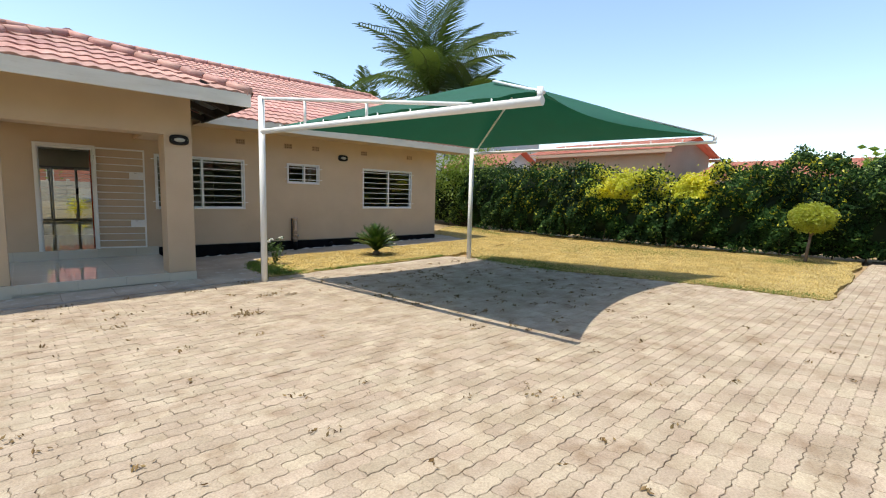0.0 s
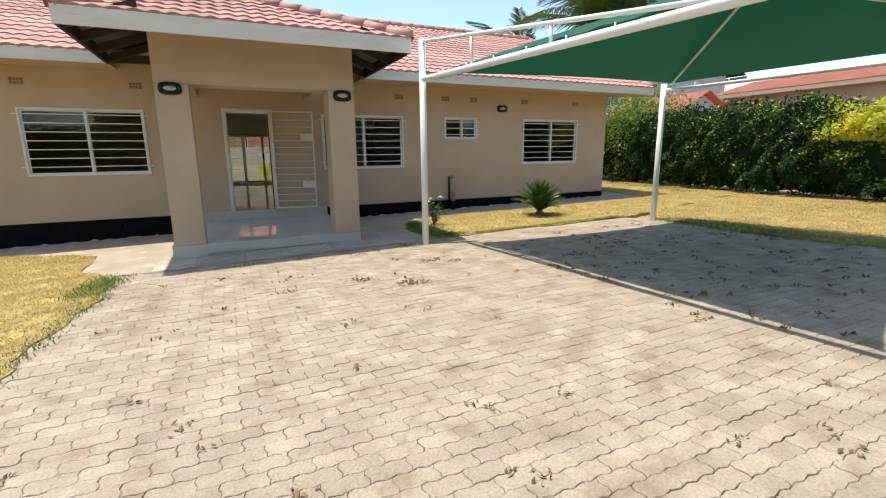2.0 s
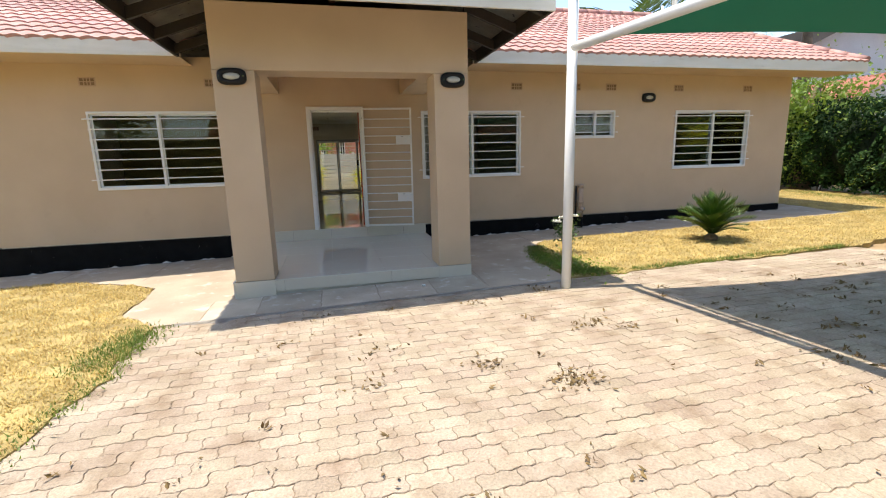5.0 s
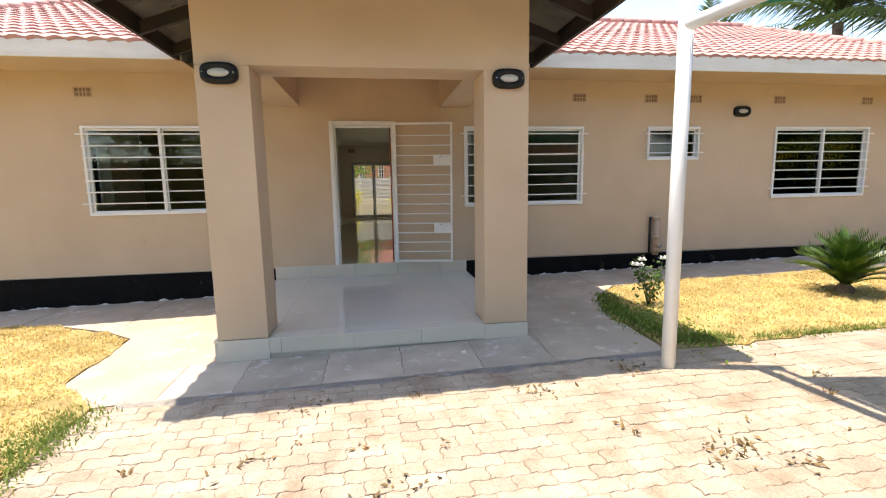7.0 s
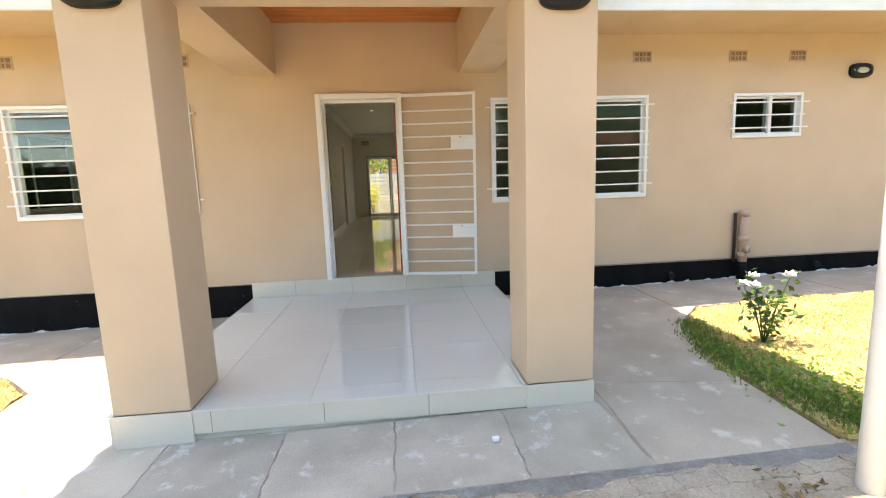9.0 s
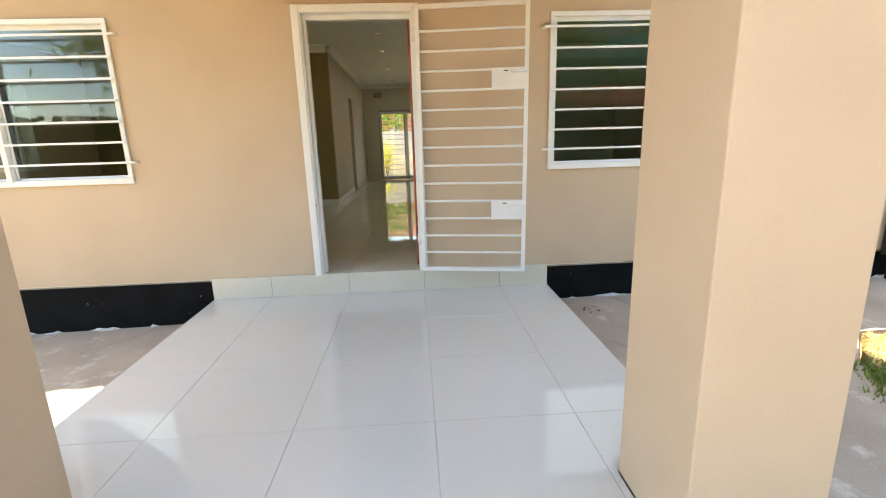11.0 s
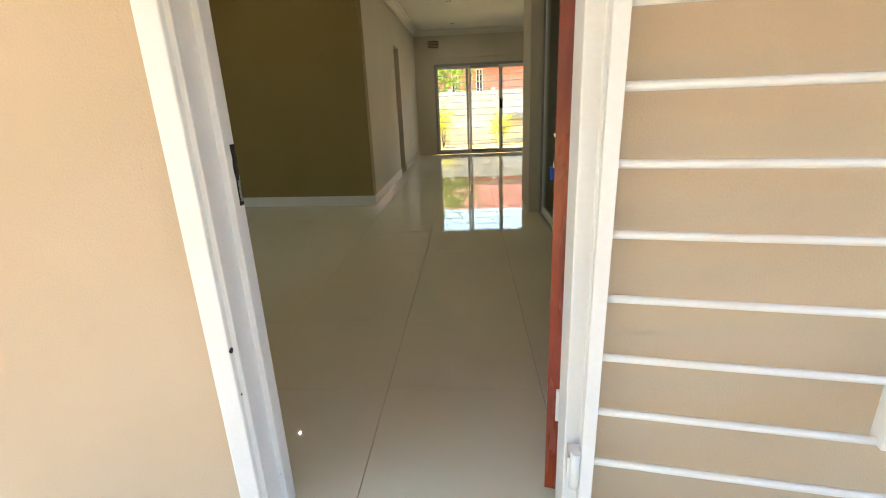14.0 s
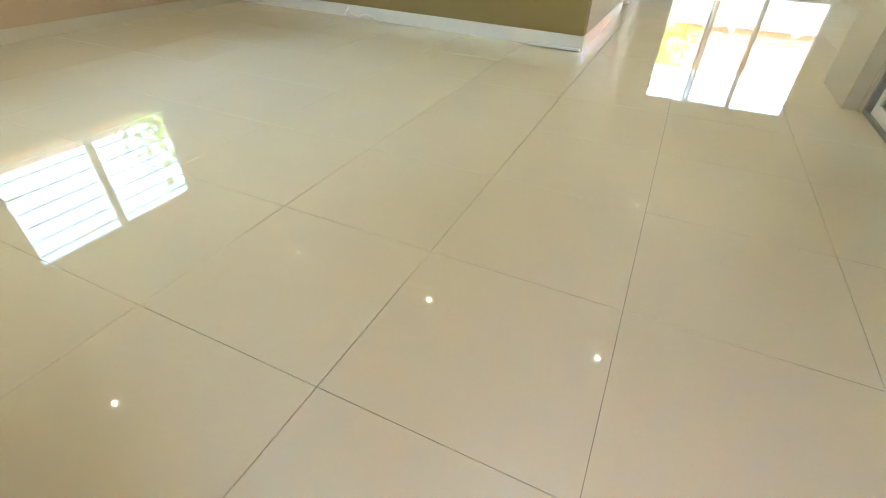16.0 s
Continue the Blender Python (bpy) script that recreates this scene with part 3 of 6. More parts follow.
for nm, x in (("fascia_side_1", PX0), ("fascia_side_2", PX1 - 0.04)):
    struct(nm, boxm(x, x + 0.04, PY + 0.002, EY - 0.032, 2.96, 3.13), DARKWOOD, "dark creosoted side board of the porch eaves", "fascia")
for side, x0, x1 in ((0, PX0 + 0.05, -0.812), (1, 1.988, PX1 - 0.05)):
    for k, y in enumerate((-3.3, -2.55, -1.75, -1.0)):
        xe, xw = (x0, x1) if side == 0 else (x1, x0)
        bm = bmesh.new()
        za = 3.02
        zb = za + 0.412 * abs(xw - xe)
        vs = [bm.verts.new(p) for yy in (y, y + 0.05) for p in ((xe, yy, za - 0.06), (xw, yy, zb - 0.10), (xw, yy, zb + 0.02), (xe, yy, za + 0.06))]
        for q in ((0, 1, 2, 3), (4, 7, 6, 5), (0, 4, 5, 1), (1, 5, 6, 2), (2, 6, 7, 3), (3, 7, 4, 0)):
            bm.faces.new([vs[i] for i in q])
        solo("rafter", bm, DARKWOOD, (0, 0, 0), "dark creosoted roof rafter above the porch beam", "rafter", "porch rafters", "structure")


# ---- ground ----
GRID = sorted({-300, -120, -50, -25, 30, 60, 140, 300} | set(range(-14, 17)))
bm = bmesh.new()
rows = [[bm.verts.new((x, y, gz(x) - 0.06)) for x in GRID] for y in GRID]
for r0, r1 in zip(rows, rows[1:]):
    for k in range(len(GRID) - 1):
        bm.faces.new((r0[k], r0[k + 1], r1[k + 1], r1[k]))
struct("ground", bm, SOIL, "dry sandy soil", "ground")


def flat_patch(pts, thick, z=0.0):
    """A slab on the sloping ground with the outline pts, its top z above it."""
    bm = bmesh.new()
    top = [bm.verts.new((x, y, gz(x) + z)) for x, y in pts]
    low = [bm.verts.new((x, y, gz(x) + z - thick)) for x, y in pts]
    bm.faces.new(top)
    bm.faces.new(low[::-1])
    n = len(pts)
    for k in range(n):
        bm.faces.new((top[k], low[k], low[(k + 1) % n], top[(k + 1) % n]))
    return bm


PAVE = [(-1.78, -16.0), (15.2, -16.0), (15.2, -10.45), (8.7, -10.45), (8.45, -8.6), (7.75, -6.4), (7.72, -4.0), (7.4, -3.38), (3.05, -3.36), (2.6, -3.36), (-0.62, -3.36), (-0.85, -3.36), (-1.62, -3.38), (-1.62, -4.5), (-1.72, -5.1), (-1.78, -6.2), (-1.8, -8.0)]
struct("pavement_bed", flat_patch(PAVE, 0.04, -0.0055), JOINT, "sandy bed and joints between the pavers", "pavement")
APRON = [(-5.6, -0.83), (-4.4, -0.85), (-3.1, -1.0), (-2.35, -1.42), (-1.97, -1.75), (-1.92, -2.9), (-1.5, -3.38), (-1.06, -3.352), (-1.06, -2.70), (2.02, -2.70), (2.02, -3.352), (3.0, -3.352), (3.05, -2.45), (3.17, -2.0), (3.40, -1.42), (3.79, -1.03), (5.2, -1.0), (7.8, -1.08), (10.6, -1.05), (10.9, -0.3), (10.9, 1.2), (9.975, 1.2), (9.975, -0.006), (-4.806, -0.006), (-4.806, 1.2), (-5.6, 1.2)]
struct("pavement_apron", flat_patch(APRON, 0.06, 0.004), CONCRETE, "sandy grey concrete apron round the house", "pavement")
for a, b, c in ((3.6, -1.0, 0.012), (5.6, -1.04, 0.012), (7.5, -1.04, 0.012), (-2.3, -1.2, 0.012), (-3.6, -0.9, 0.012)):
    solo("crack", boxm(a, a + c, b, -0.02, gz(a) + 0.0045, gz(a) + 0.0065), GROUT, (0, 0, 0), "dark expansion joint in the concrete apron", "joint", kind="structure")
# slabs in front of the porch
SX = (-1.05, -0.525, 0.125, 0.76, 1.40, 2.0)
slabs = thing("slab_row", (0, 0, 0), "row of worn concrete slabs before the porch step", "paving", kind="structure")
for a, b in zip(SX, SX[1:]):
    part("slab", flat_patch([(a + 0.002, -3.36), (b - 0.002, -3.36), (b - 0.002, -2.702), (a + 0.002, -2.702)], 0.07, 0.005), SLAB, slabs)
solo("slab_joint_bed", flat_patch([(-1.06, -3.362), (2.03, -3.362), (2.03, -2.69), (-1.06, -2.69)], 0.06, 0.0005), CONCRETE, (0, 0, 0), "sandy joints between the slabs", "joint", kind="structure")

# porch tiles
porch_floor = thing("porch_floor", (0, 0, 0), "glossy pale grey porcelain porch tiles", "floor", kind="structure")
PTX = (-0.85, -0.368, 0.268, 0.896, 1.537, 1.95)
PTY = (-2.698, -2.515, -1.895, -1.275, -0.655, -0.002)
for a, b in zip(PTX, PTX[1:]):
    for c, d in zip(PTY, PTY[1:]):
        part("tile", boxm(a + 0.001, b - 0.001, c + 0.001, d - 0.001, PORCH - 0.011, PORCH, bevel=0.0015), PORCHTILE, porch_floor)
for a, b in zip((-0.39, -0.285, 0.35, 0.965, 1.57), (-0.285, 0.35, 0.965, 1.57)):
    part("riser_tile", boxm(a + 0.0015, b - 0.0015, -2.694, -2.676, 0.02, PORCH - 0.0125, bevel=0.0015), RISERTILE, porch_floor)
for a, b in zip((-0.848, -0.368, 0.268, 0.896, 1.537), (-0.368, 0.268, 0.896, 1.537, 1.948)):
    part("step_tile", boxm(a + 0.0015, b - 0.0015, -0.014, 0.0, PORCH + 0.001, FLOOR + 0.008, bevel=0.0015), RISERTILE, porch_floor)

# interior floor tiles
struct("floor", boxm(-4.57, 9.74, 0.0, 9.747, 0.1, FLOOR - 0.005), GROUT, "mortar bed and grout of the tiled floor", "floor")
lounge_floor = thing("lounge_floor", (0, 0, 0), "polished cream porcelain floor tiles", "floor", kind="structure")
TW, TD = 0.636, 0.617
TXS = [0.277 + TW * i for i in range(-9, 5)]
TYS = [0.664 + TD * j for j in range(-2, 16)]
tiles_me = {}
for i, a in enumerate(TXS):
    for j, c in enumerate(TYS):
        x0, x1 = max(a, -4.57), min(a + TW, 2.62)
        y0, y1 = max(c, 0.0), min(c + TD, 9.747)
        if x1 - x0 < 0.02 or y1 - y0 < 0.02:
            continue
        if x1 <= -0.8 and y0 > 4.9:
            continue
        w, h = round(x1 - x0, 3), round(y1 - y0, 3)
        if (w, h) not in tiles_me:
            tiles_me[w, h] = mesh_from("tile", boxm(0.0008, w - 0.0008, 0.0008, h - 0.0008, -0.011, 0.0, bevel=0.0008), TILE)
        ob = new("tile", tiles_me[w, h])
        ob.location = (x0, y0, FLOOR)
        ob.rotation_euler = (random.uniform(-1, 1) * 0.0006, random.uniform(-1, 1) * 0.0006, 0)
        ob.parent = lounge_floor
struct("floor_room", boxm(2.625, 9.73, 0.24, 4.5, FLOOR - 0.011, FLOOR), TILE, "polished cream floor", "floor")


# ---- windows ----
def window(x0, x1, z0, z1, split, label, side=False, deep=0.148):
    loc = (-4.8, x1, z0) if side else (x0, 0.0, z0)
    w, h = x1 - x0, z1 - z0
    ob = thing("window", loc, label, "window", "barred windows", "structure")
    ob.rotation_euler = (0, 0, radians(-90 if side else 0))
    bm = bmesh.new()
    f = 0.033
    for a, b, c, d in ((0, w, 0, f + 0.012), (0, w, h - f, h), (0, f, f, h - f), (w - f, w, f, h - f)):
        box(bm, a, b, -0.022, 0.05, c, d, 0.003)
    part("outer_frame", bm, WHITE, ob)
    m = split * w
    for a, b, y, first in ((f, m + 0.03, 0.016, True), (m - 0.03, w - f, 0.034, False)):
        bm = bmesh.new()
        s = 0.028
        for p, q, r, t in ((a, b, f, f + s), (a, b, h - f - s, h - f), (a, a + s, f + s, h - f - s), (b - s, b, f + s, h - f - s)):
            box(bm, p, q, y, y + 0.018, r, t, 0.002)
        sash = part("sash", bm, ALU, ob, "white sliding sash")
        g = part("glass_pane", boxm(a + s, b - s, y + 0.007, y + 0.011, f + s, h - f - s), DIMGLASS, sash)
        g.visible_shadow = False
    part("mullion", boxm(m - 0.02, m + 0.02, -0.030, 0.012, f, h - f, bevel=0.003), WHITE, ob)
    part("reveal", grid_wall([0, 0.012, w - 0.012, w], [0, 0.012, h - 0.012, h], lambda u, z: not (0.012 < u < w - 0.012 and 0.012 < z < h - 0.012), 0.052, deep), INNER, ob)
    n = 7 if h > 0.8 else 3
    top, low = h - 0.11, 0.16 if h > 0.8 else 0.11
    for k in range(n):
        z = low + (top - low) * k / (n - 1)
        ext = 0.055 if k in (0, n - 1) else 0.0
        bm = bmesh.new()
        box(bm, -ext, w + ext, -0.052, -0.040, z - 0.008, z + 0.008, 0.002)
        if ext:
            for u in (-ext + 0.006, w + ext - 0.006):
                box(bm, u - 0.008, u + 0.008, -0.041, 0.0, z - 0.008, z + 0.008)
        else:
            for u in (0.012, w - 0.012):
                box(bm, u - 0.005, u + 0.005, -0.041, -0.0225, z - 0.005, z + 0.005)
        part("burglar_bar", bm, WHITE, ob)


window(*WINDOWS[0], 0.515, "white two-light sliding window with horizontal burglar bars")
window(*WINDOWS[1], 0.5, "white barred sliding window beside the porch pillar")
window(*WINDOWS[2], 0.52, "small white high-set window with burglar bars")
window(*WINDOWS[3], 0.5, "white barred bedroom window at the house end")

window(*SIDE_WIN, 0.5, "white barred sliding window in the gable wall", True, 0.228)

# ---- air bricks, wall lamps, pipe ----
for x, nx in ((-3.08, 4), (-1.38, 4), (3.72, 4), (4.90, 4), (5.66, 4), (7.17, 3), (8.84, 3)):
    ob = thing("air_brick", (x, 0, 2.74), "tan terracotta air brick set in the wall", "air brick", "air bricks", "structure")
    part("surround", grid_wall([-0.11, -0.095, -0.047, -0.037, -0.005, 0.005, 0.037, 0.047, 0.095, 0.11], [-0.065, -0.05, -0.005, 0.005, 0.05, 0.065], lambda u, z: not ((0.047 < abs(u) < 0.095 or 0.005 < abs(u) < 0.037) and 0.005 < abs(z) < 0.05), -0.009, -0.0005), PLUMBING, ob)
    part("backing", boxm(-0.1, 0.1, -0.0015, 0.0005, -0.06, 0.06), VENTHOLE, ob)


def bulkhead(loc):
    ob = thing("wall_lamp", loc, "black oval bulkhead wall lamp with frosted lens", "wall lamp", "bulkhead lamps")
    bm = bmesh.new()
    prof = [(0.145, 0.085, 0.0), (0.145, 0.085, -0.03), (0.132, 0.074, -0.055), (0.089, 0.040, -0.06), (0.084, 0.036, -0.045)]
    n = 28
    rings = []
    for a, b, y in prof:
        ring = []
        for k in range(n):
            t = k * math.tau / n
            c, s = math.cos(t), math.sin(t)
            ring.append(bm.verts.new((a * math.copysign(abs(c) ** 0.65, c), y, b * math.copysign(abs(s) ** 0.65, s))))
        rings.append(ring)
    for r0, r1 in zip(rings, rings[1:]):
        for k in range(n):
            bm.faces.new((r0[k], r0[(k + 1) % n], r1[(k + 1) % n], r1[k])).smooth = True
    bm.faces.new(rings[0])
    bm.faces.new(rings[-1])
    part("housing", bm, BLACK, ob)
    bm = bmesh.new()
    bmesh.ops.create_uvsphere(bm, u_segments=20, v_segments=10, radius=1.0)
    for v in bm.verts:
        v.co = Vector((v.co.x * 0.084, -0.046 + v.co.y * 0.022, v.co.z * 0.036))
    for f in bm.faces:
        f.smooth = True
    part("lens", bm, LENS, ob, "frosted ribbed glass lens")
    for u in (-0.118, 0.118):
        bm = bmesh.new()
        rod(bm, (u, -0.062, 0), (u, -0.05, 0), 0.006, n=8)
        part("screw", bm, CHROME, ob)
    return ob


bulkhead((-0.615, -2.692, 2.395))
bulkhead((1.79, -2.692, 2.39))
bulkhead((6.48, -0.002, 2.555))
pipe = thing("drain_pipe", (5.03, -0.09, 0.0), "tan painted drain pipe with an inspection cap at the wall", "drain pipe")
bm = bmesh.new()
rod(bm, (0, 0, 0.06), (0, 0, 0.30), 0.052, n=16)
part("foot_section", bm, BITUMEN, pipe, "black painted lower end")
bm = bmesh.new()
rod(bm, (0, 0, 0.30), (0, 0, 0.90), 0.05, n=16)
part("stack", bm, PLUMBING, pipe)
bm = bmesh.new()
rod(bm, (0, 0, 0.86), (0, 0, 0.925), 0.06, n=16)
part("top_cap", bm, PLUMBING, pipe)
for z in (0.36, 0.56):
    bm = bmesh.new()
    rod(bm, (0, 0, z), (0, 0, z + 0.06), 0.058, n=16)
    part("collar", bm, PLUMBING, pipe)
bm = bmesh.new()
rod(bm, (0, -0.03, 0.46), (0.03, -0.085, 0.46), 0.042, n=14)
part("branch", bm, PLUMBING, pipe)
bm = bmesh.new()
rod(bm, (0.029, -0.084, 0.46), (0.035, -0.094, 0.46), 0.03, n=14)
part("inspection_cap", bm, GREYALU, pipe, "grey inspection cap")
bm = bmesh.new()
rod(bm, (-0.075, 0.05, 0.30), (-0.075, 0.05, 0.90), 0.018, n=10)
part("side_pipe", bm, DARKWOOD, pipe, "thin dark pipe")
for k, x in enumerate((4.15, 6.1)):
    bm = bmesh.new()
    rod(bm, (0, 0, 0.02), (0, -0.055, 0.0), 0.035, 0.04, 12)
    solo("waste_outlet", bm, BLACK, (x, -0.008, gz(x) + 0.09), "short black waste outlet in the plinth", "pipe outlet", "waste outlets")

# ---- front door frame, wooden door, security gate ----
frame_ob = thing("door_1", (0, 0, FLOOR), "chipped white moulded wooden front door frame", "door frame", kind="structure")
H = DOOR[3] - FLOOR
for a, b, c, nm in ((0.0, 0.055, 0.085, "jamb"), (0.93, 0.899, 0.884, "jamb")):
    bm = bmesh.new()
    sgn = 1 if b > a else -1
    for x0, x1, y0, y1 in ((a, b, -0.028, 0.06), (a, a + sgn * 0.068, -0.012, 0.075), (a, c, 0.062, 0.112)):
        box(bm, min(x0, x1), max(x0, x1), y0, y1, 0.0, H, 0.004)
    part(nm, bm, WHITE, frame_ob)
bm = bmesh.new()
box(bm, 0.056, 0.898, -0.027, 0.059, H - 0.055, H, 0.004)
box(bm, 0.086, 0.883, 0.062, 0.112, H - 0.085, H - 0.002, 0.004)
part("head", bm, WHITE, frame_ob)


def ragged_recess(z0, z1, y0, y1, x, amp, seed):
    """A shallow torn hollow in the jamb face: an uneven outline with a little thickness."""
    r = random.Random(seed)
    n = 9
    ring = [(y0 + r.uniform(-amp, amp), z0 + (z1 - z0) * k / n) for k in range(n + 1)] + [(y1 + r.uniform(-amp, amp), z1 - (z1 - z0) * k / n) for k in range(n + 1)]
    bm = bmesh.new()
    a, b = [bm.verts.new((x, y, z)) for y, z in ring], [bm.verts.new((x + 0.003, y, z)) for y, z in ring]
    bm.faces.new(a[::-1])
    bm.faces.new(b)
    for k in range(len(ring)):
        bm.faces.new((a[k], a[(k + 1) % len(ring)], b[(k + 1) % len(ring)], b[k]))
    return bm


plate = part("strike_plate", ragged_recess(0.915, 1.06, 0.089, 0.106, 0.0835, 0.0025, 3), BLACK, frame_ob, "dark worn lock recess with bare metal strike")
part("strike_metal", ragged_recess(0.925, 0.975, 0.094, 0.102, 0.0850, 0.002, 8), GREYALU, plate)
part("torn_rim", ragged_recess(0.99, 1.045, 0.092, 0.099, 0.0855, 0.002, 5), DARKWOOD, plate)
bm = bmesh.new()
rod(bm, (0.0530, -0.0205, 0.583), (0.0565, -0.0205, 0.583), 0.0075, n=12)
part("bolt_hole", bm, BLACK, frame_ob, "dark bolt hole")
for k in range(9):
    z = random.uniform(0.1, 1.8)
    part("paint_chip", boxm(0.0545, 0.056, random.uniform(-0.02, 0.05), random.uniform(0.052, 0.056), z, z + random.uniform(0.004, 0.012)), DARKWOOD, frame_ob)

LEAF_W, LEAF_H = 0.785, 2.0
door = thing("wooden_door", (0.868, 0.14, FLOOR + 0.012), "varnished orange panelled wooden door standing open inwards", "door")
door.rotation_euler = (0, 0, radians(75.3))
# local x runs from the hinge to the free edge, the room face looks to +y
bm = bmesh.new()
T = 0.048
for a, b, c, d in ((0, 0.115, 0, LEAF_H), (LEAF_W - 0.115, LEAF_W, 0, LEAF_H), (0.115, LEAF_W - 0.115, 0, 0.20), (0.115, LEAF_W - 0.115, LEAF_H - 0.115, LEAF_H), (0.115, LEAF_W - 0.115, 0.80, 0.98), (0.115, LEAF_W - 0.115, 1.42, 1.52)):
    box(bm, a, b, -T / 2, T / 2, c, d, 0.002)
for c, d in ((0.20, 0.80), (0.98, 1.42), (1.52, LEAF_H - 0.115)):
    box(bm, LEAF_W / 2 - 0.05, LEAF_W / 2 + 0.05, -T / 2 + 0.001, T / 2 - 0.001, c, d)
part("door_frame", bm, DOORWOOD, door)
for c, d in ((0.20, 0.80), (0.98, 1.42), (1.52, LEAF_H - 0.115)):
    for a, b in ((0.115, LEAF_W / 2 - 0.05), (LEAF_W / 2 + 0.05, LEAF_W - 0.115)):
        bm = bmesh.new()
        box(bm, a, b, -0.007, 0.007, c, d)
        box(bm, a + 0.05, b - 0.05, -0.016, 0.016, c + 0.05, d - 0.05, 0.008)
        p = part("panel", bm, DOORWOOD, door)
        bm = bmesh.new()
        for s in (-1, 1):
            for x0, x1, z0, z1 in ((a, b, c, c + 0.022), (a, b, d - 0.022, d), (a, a + 0.022, c + 0.022, d - 0.022), (b - 0.022, b, c + 0.022, d - 0.022)):
                box(bm, x0, x1, min(s * 0.008, s * 0.024), max(s * 0.008, s * 0.024), z0, z1, 0.005)
        part("moulding", bm, WORNWOOD, p, "worn bare-wood moulding")
part("hinge_edge", boxm(-0.004, -0.0005, -T / 2, T / 2, 0.002, LEAF_H - 0.002), EDGEWOOD, door, "dark red varnished hinge edge")
part("lock_edge", boxm(LEAF_W + 0.0005, LEAF_W + 0.003, -T / 2, T / 2, 0.002, LEAF_H - 0.002), EDGEWOOD, door)
for z in (0.25, 1.72):
    bm = boxm(-0.012, 0.0, -0.028, 0.0, z, z + 0.10, bevel=0.002)
    rod(bm, (-0.010, -0.03, z - 0.004), (-0.010, -0.03, z + 0.104), 0.009, n=10)
    part("hinge", bm, WHITE, door, "white painted steel hinge")
lockz = 0.98
lock = part("lock_plate", boxm(LEAF_W - 0.075, LEAF_W - 0.035, T / 2, T / 2 + 0.004, lockz - 0.12, lockz + 0.05, bevel=0.002), GREYALU, door, "worn lock plate")
bm = bmesh.new()
rod(bm, (LEAF_W - 0.055, T / 2, lockz + 0.012), (LEAF_W - 0.055, T / 2 + 0.05, lockz + 0.012), 0.009, n=10)
rod(bm, (LEAF_W - 0.045, T / 2 + 0.048, lockz + 0.012), (LEAF_W - 0.165, T / 2 + 0.048, lockz + 0.012), 0.0095, 0.008, 10)
part("lever_handle", bm, CHROME, door, "chrome lever handle")
bm = bmesh.new()
rod(bm, (LEAF_W - 0.055, T / 2 + 0.003, lockz - 0.075), (LEAF_W - 0.055, T / 2 + 0.03, lockz - 0.075), 0.011, n=12)
part("lock_barrel", bm, BRASS, door)
part("latch_bolt", boxm(LEAF_W, LEAF_W + 0.014, -0.007, 0.007, lockz - 0.12, lockz - 0.1), BLACK, door)
keys = thing("key_bunch", (0, 0, 0), "bunch of keys with a blue tag hanging in the lock", "keys")
kd = Matrix.Translation(door.location) @ Euler(door.rotation_euler).to_matrix().to_4x4()
kp = kd @ Vector((LEAF_W - 0.055, T / 2 + 0.031, lockz - 0.075))
keys.location = kp
bm = bmesh.new()
box(bm, -0.018, 0.004, -0.0015, 0.0015, -0.012, 0.012, 0.001)
part("key_in_lock", bm, BRASS, keys)
for k, (dx, ang) in enumerate(((-0.012, 0.1), (-0.02, -0.15), (-0.016, 0.3))):
    bm = bmesh.new()
    box(bm, dx - 0.011, dx + 0.011, -0.002 + k * 0.004, k * 0.004, -0.045, -0.018, 0.001)
    box(bm, dx - 0.004, dx + 0.004, -0.002 + k * 0.004, k * 0.004, -0.085 + k * 0.006, -0.044)
    part("key", bm, CHROME if k else BRASS, keys)
bm = boxm(-0.042, -0.022, 0.004, 0.012, -0.095, -0.04, bevel=0.003)
part("tag", bm, BLUE, keys, "bright blue plastic tag")

gate = thing("security_gate", (0.884, -0.072, 0.356), "white steel security gate with horizontal bars, swung open against the wall", "gate")
gate.rotation_euler = (0, radians(0.5), radians(-9.6))
GW, GH = 0.832, 2.0
bm = bmesh.new()
for a, b, c, d in ((0, 0.03, 0, GH), (GW - 0.03, GW, 0, GH), (0.03, GW - 0.03, 0, 0.03), (0.03, GW - 0.03, GH - 0.03, GH)):
    box(bm, a, b, -0.015, 0.015, c, d, 0.002)
part("gate_frame", bm, WHITE, gate)
for k in range(1, 14):
    z = 0.154 + 0.1388 * (k - 1)
    bm = bmesh.new()
    rod(bm, (0.029, 0, z), (GW - 0.029, 0, z), 0.009, n=8)
    part("bar", bm, WHITE, gate)
for z in (0.425, 1.398):
    bx = part("lock_box", boxm(GW - 0.27, GW - 0.005, -0.022, 0.018, z, z + 0.15, bevel=0.003), WHITE, gate, "chipped white steel lock box")
    part("slot", boxm(GW - 0.18, GW - 0.15, -0.0235, -0.021, z + 0.125, z + 0.132), BLACK, bx)
    bm = bmesh.new()
    rod(bm, (GW - 0.13, -0.024, z + 0.118), (GW - 0.012, -0.024, z + 0.118), 0.006, n=8)
    part("bolt", bm, ALU, bx, "scuffed white sliding bolt")
    part("scratch", boxm(GW - 0.115, GW - 0.085, -0.0232, -0.0212, z + 0.03, z + 0.075), ALU, bx)
for z in (0.22, 1.75):
    bm = bmesh.new()
    rod(bm, (-0.012, -0.012, z), (-0.012, -0.012, z + 0.1), 0.012, n=10)
    box(bm, -0.03, 0.0, -0.01, 0.04, z + 0.02, z + 0.08)
    part("hinge", bm, WHITE, gate)

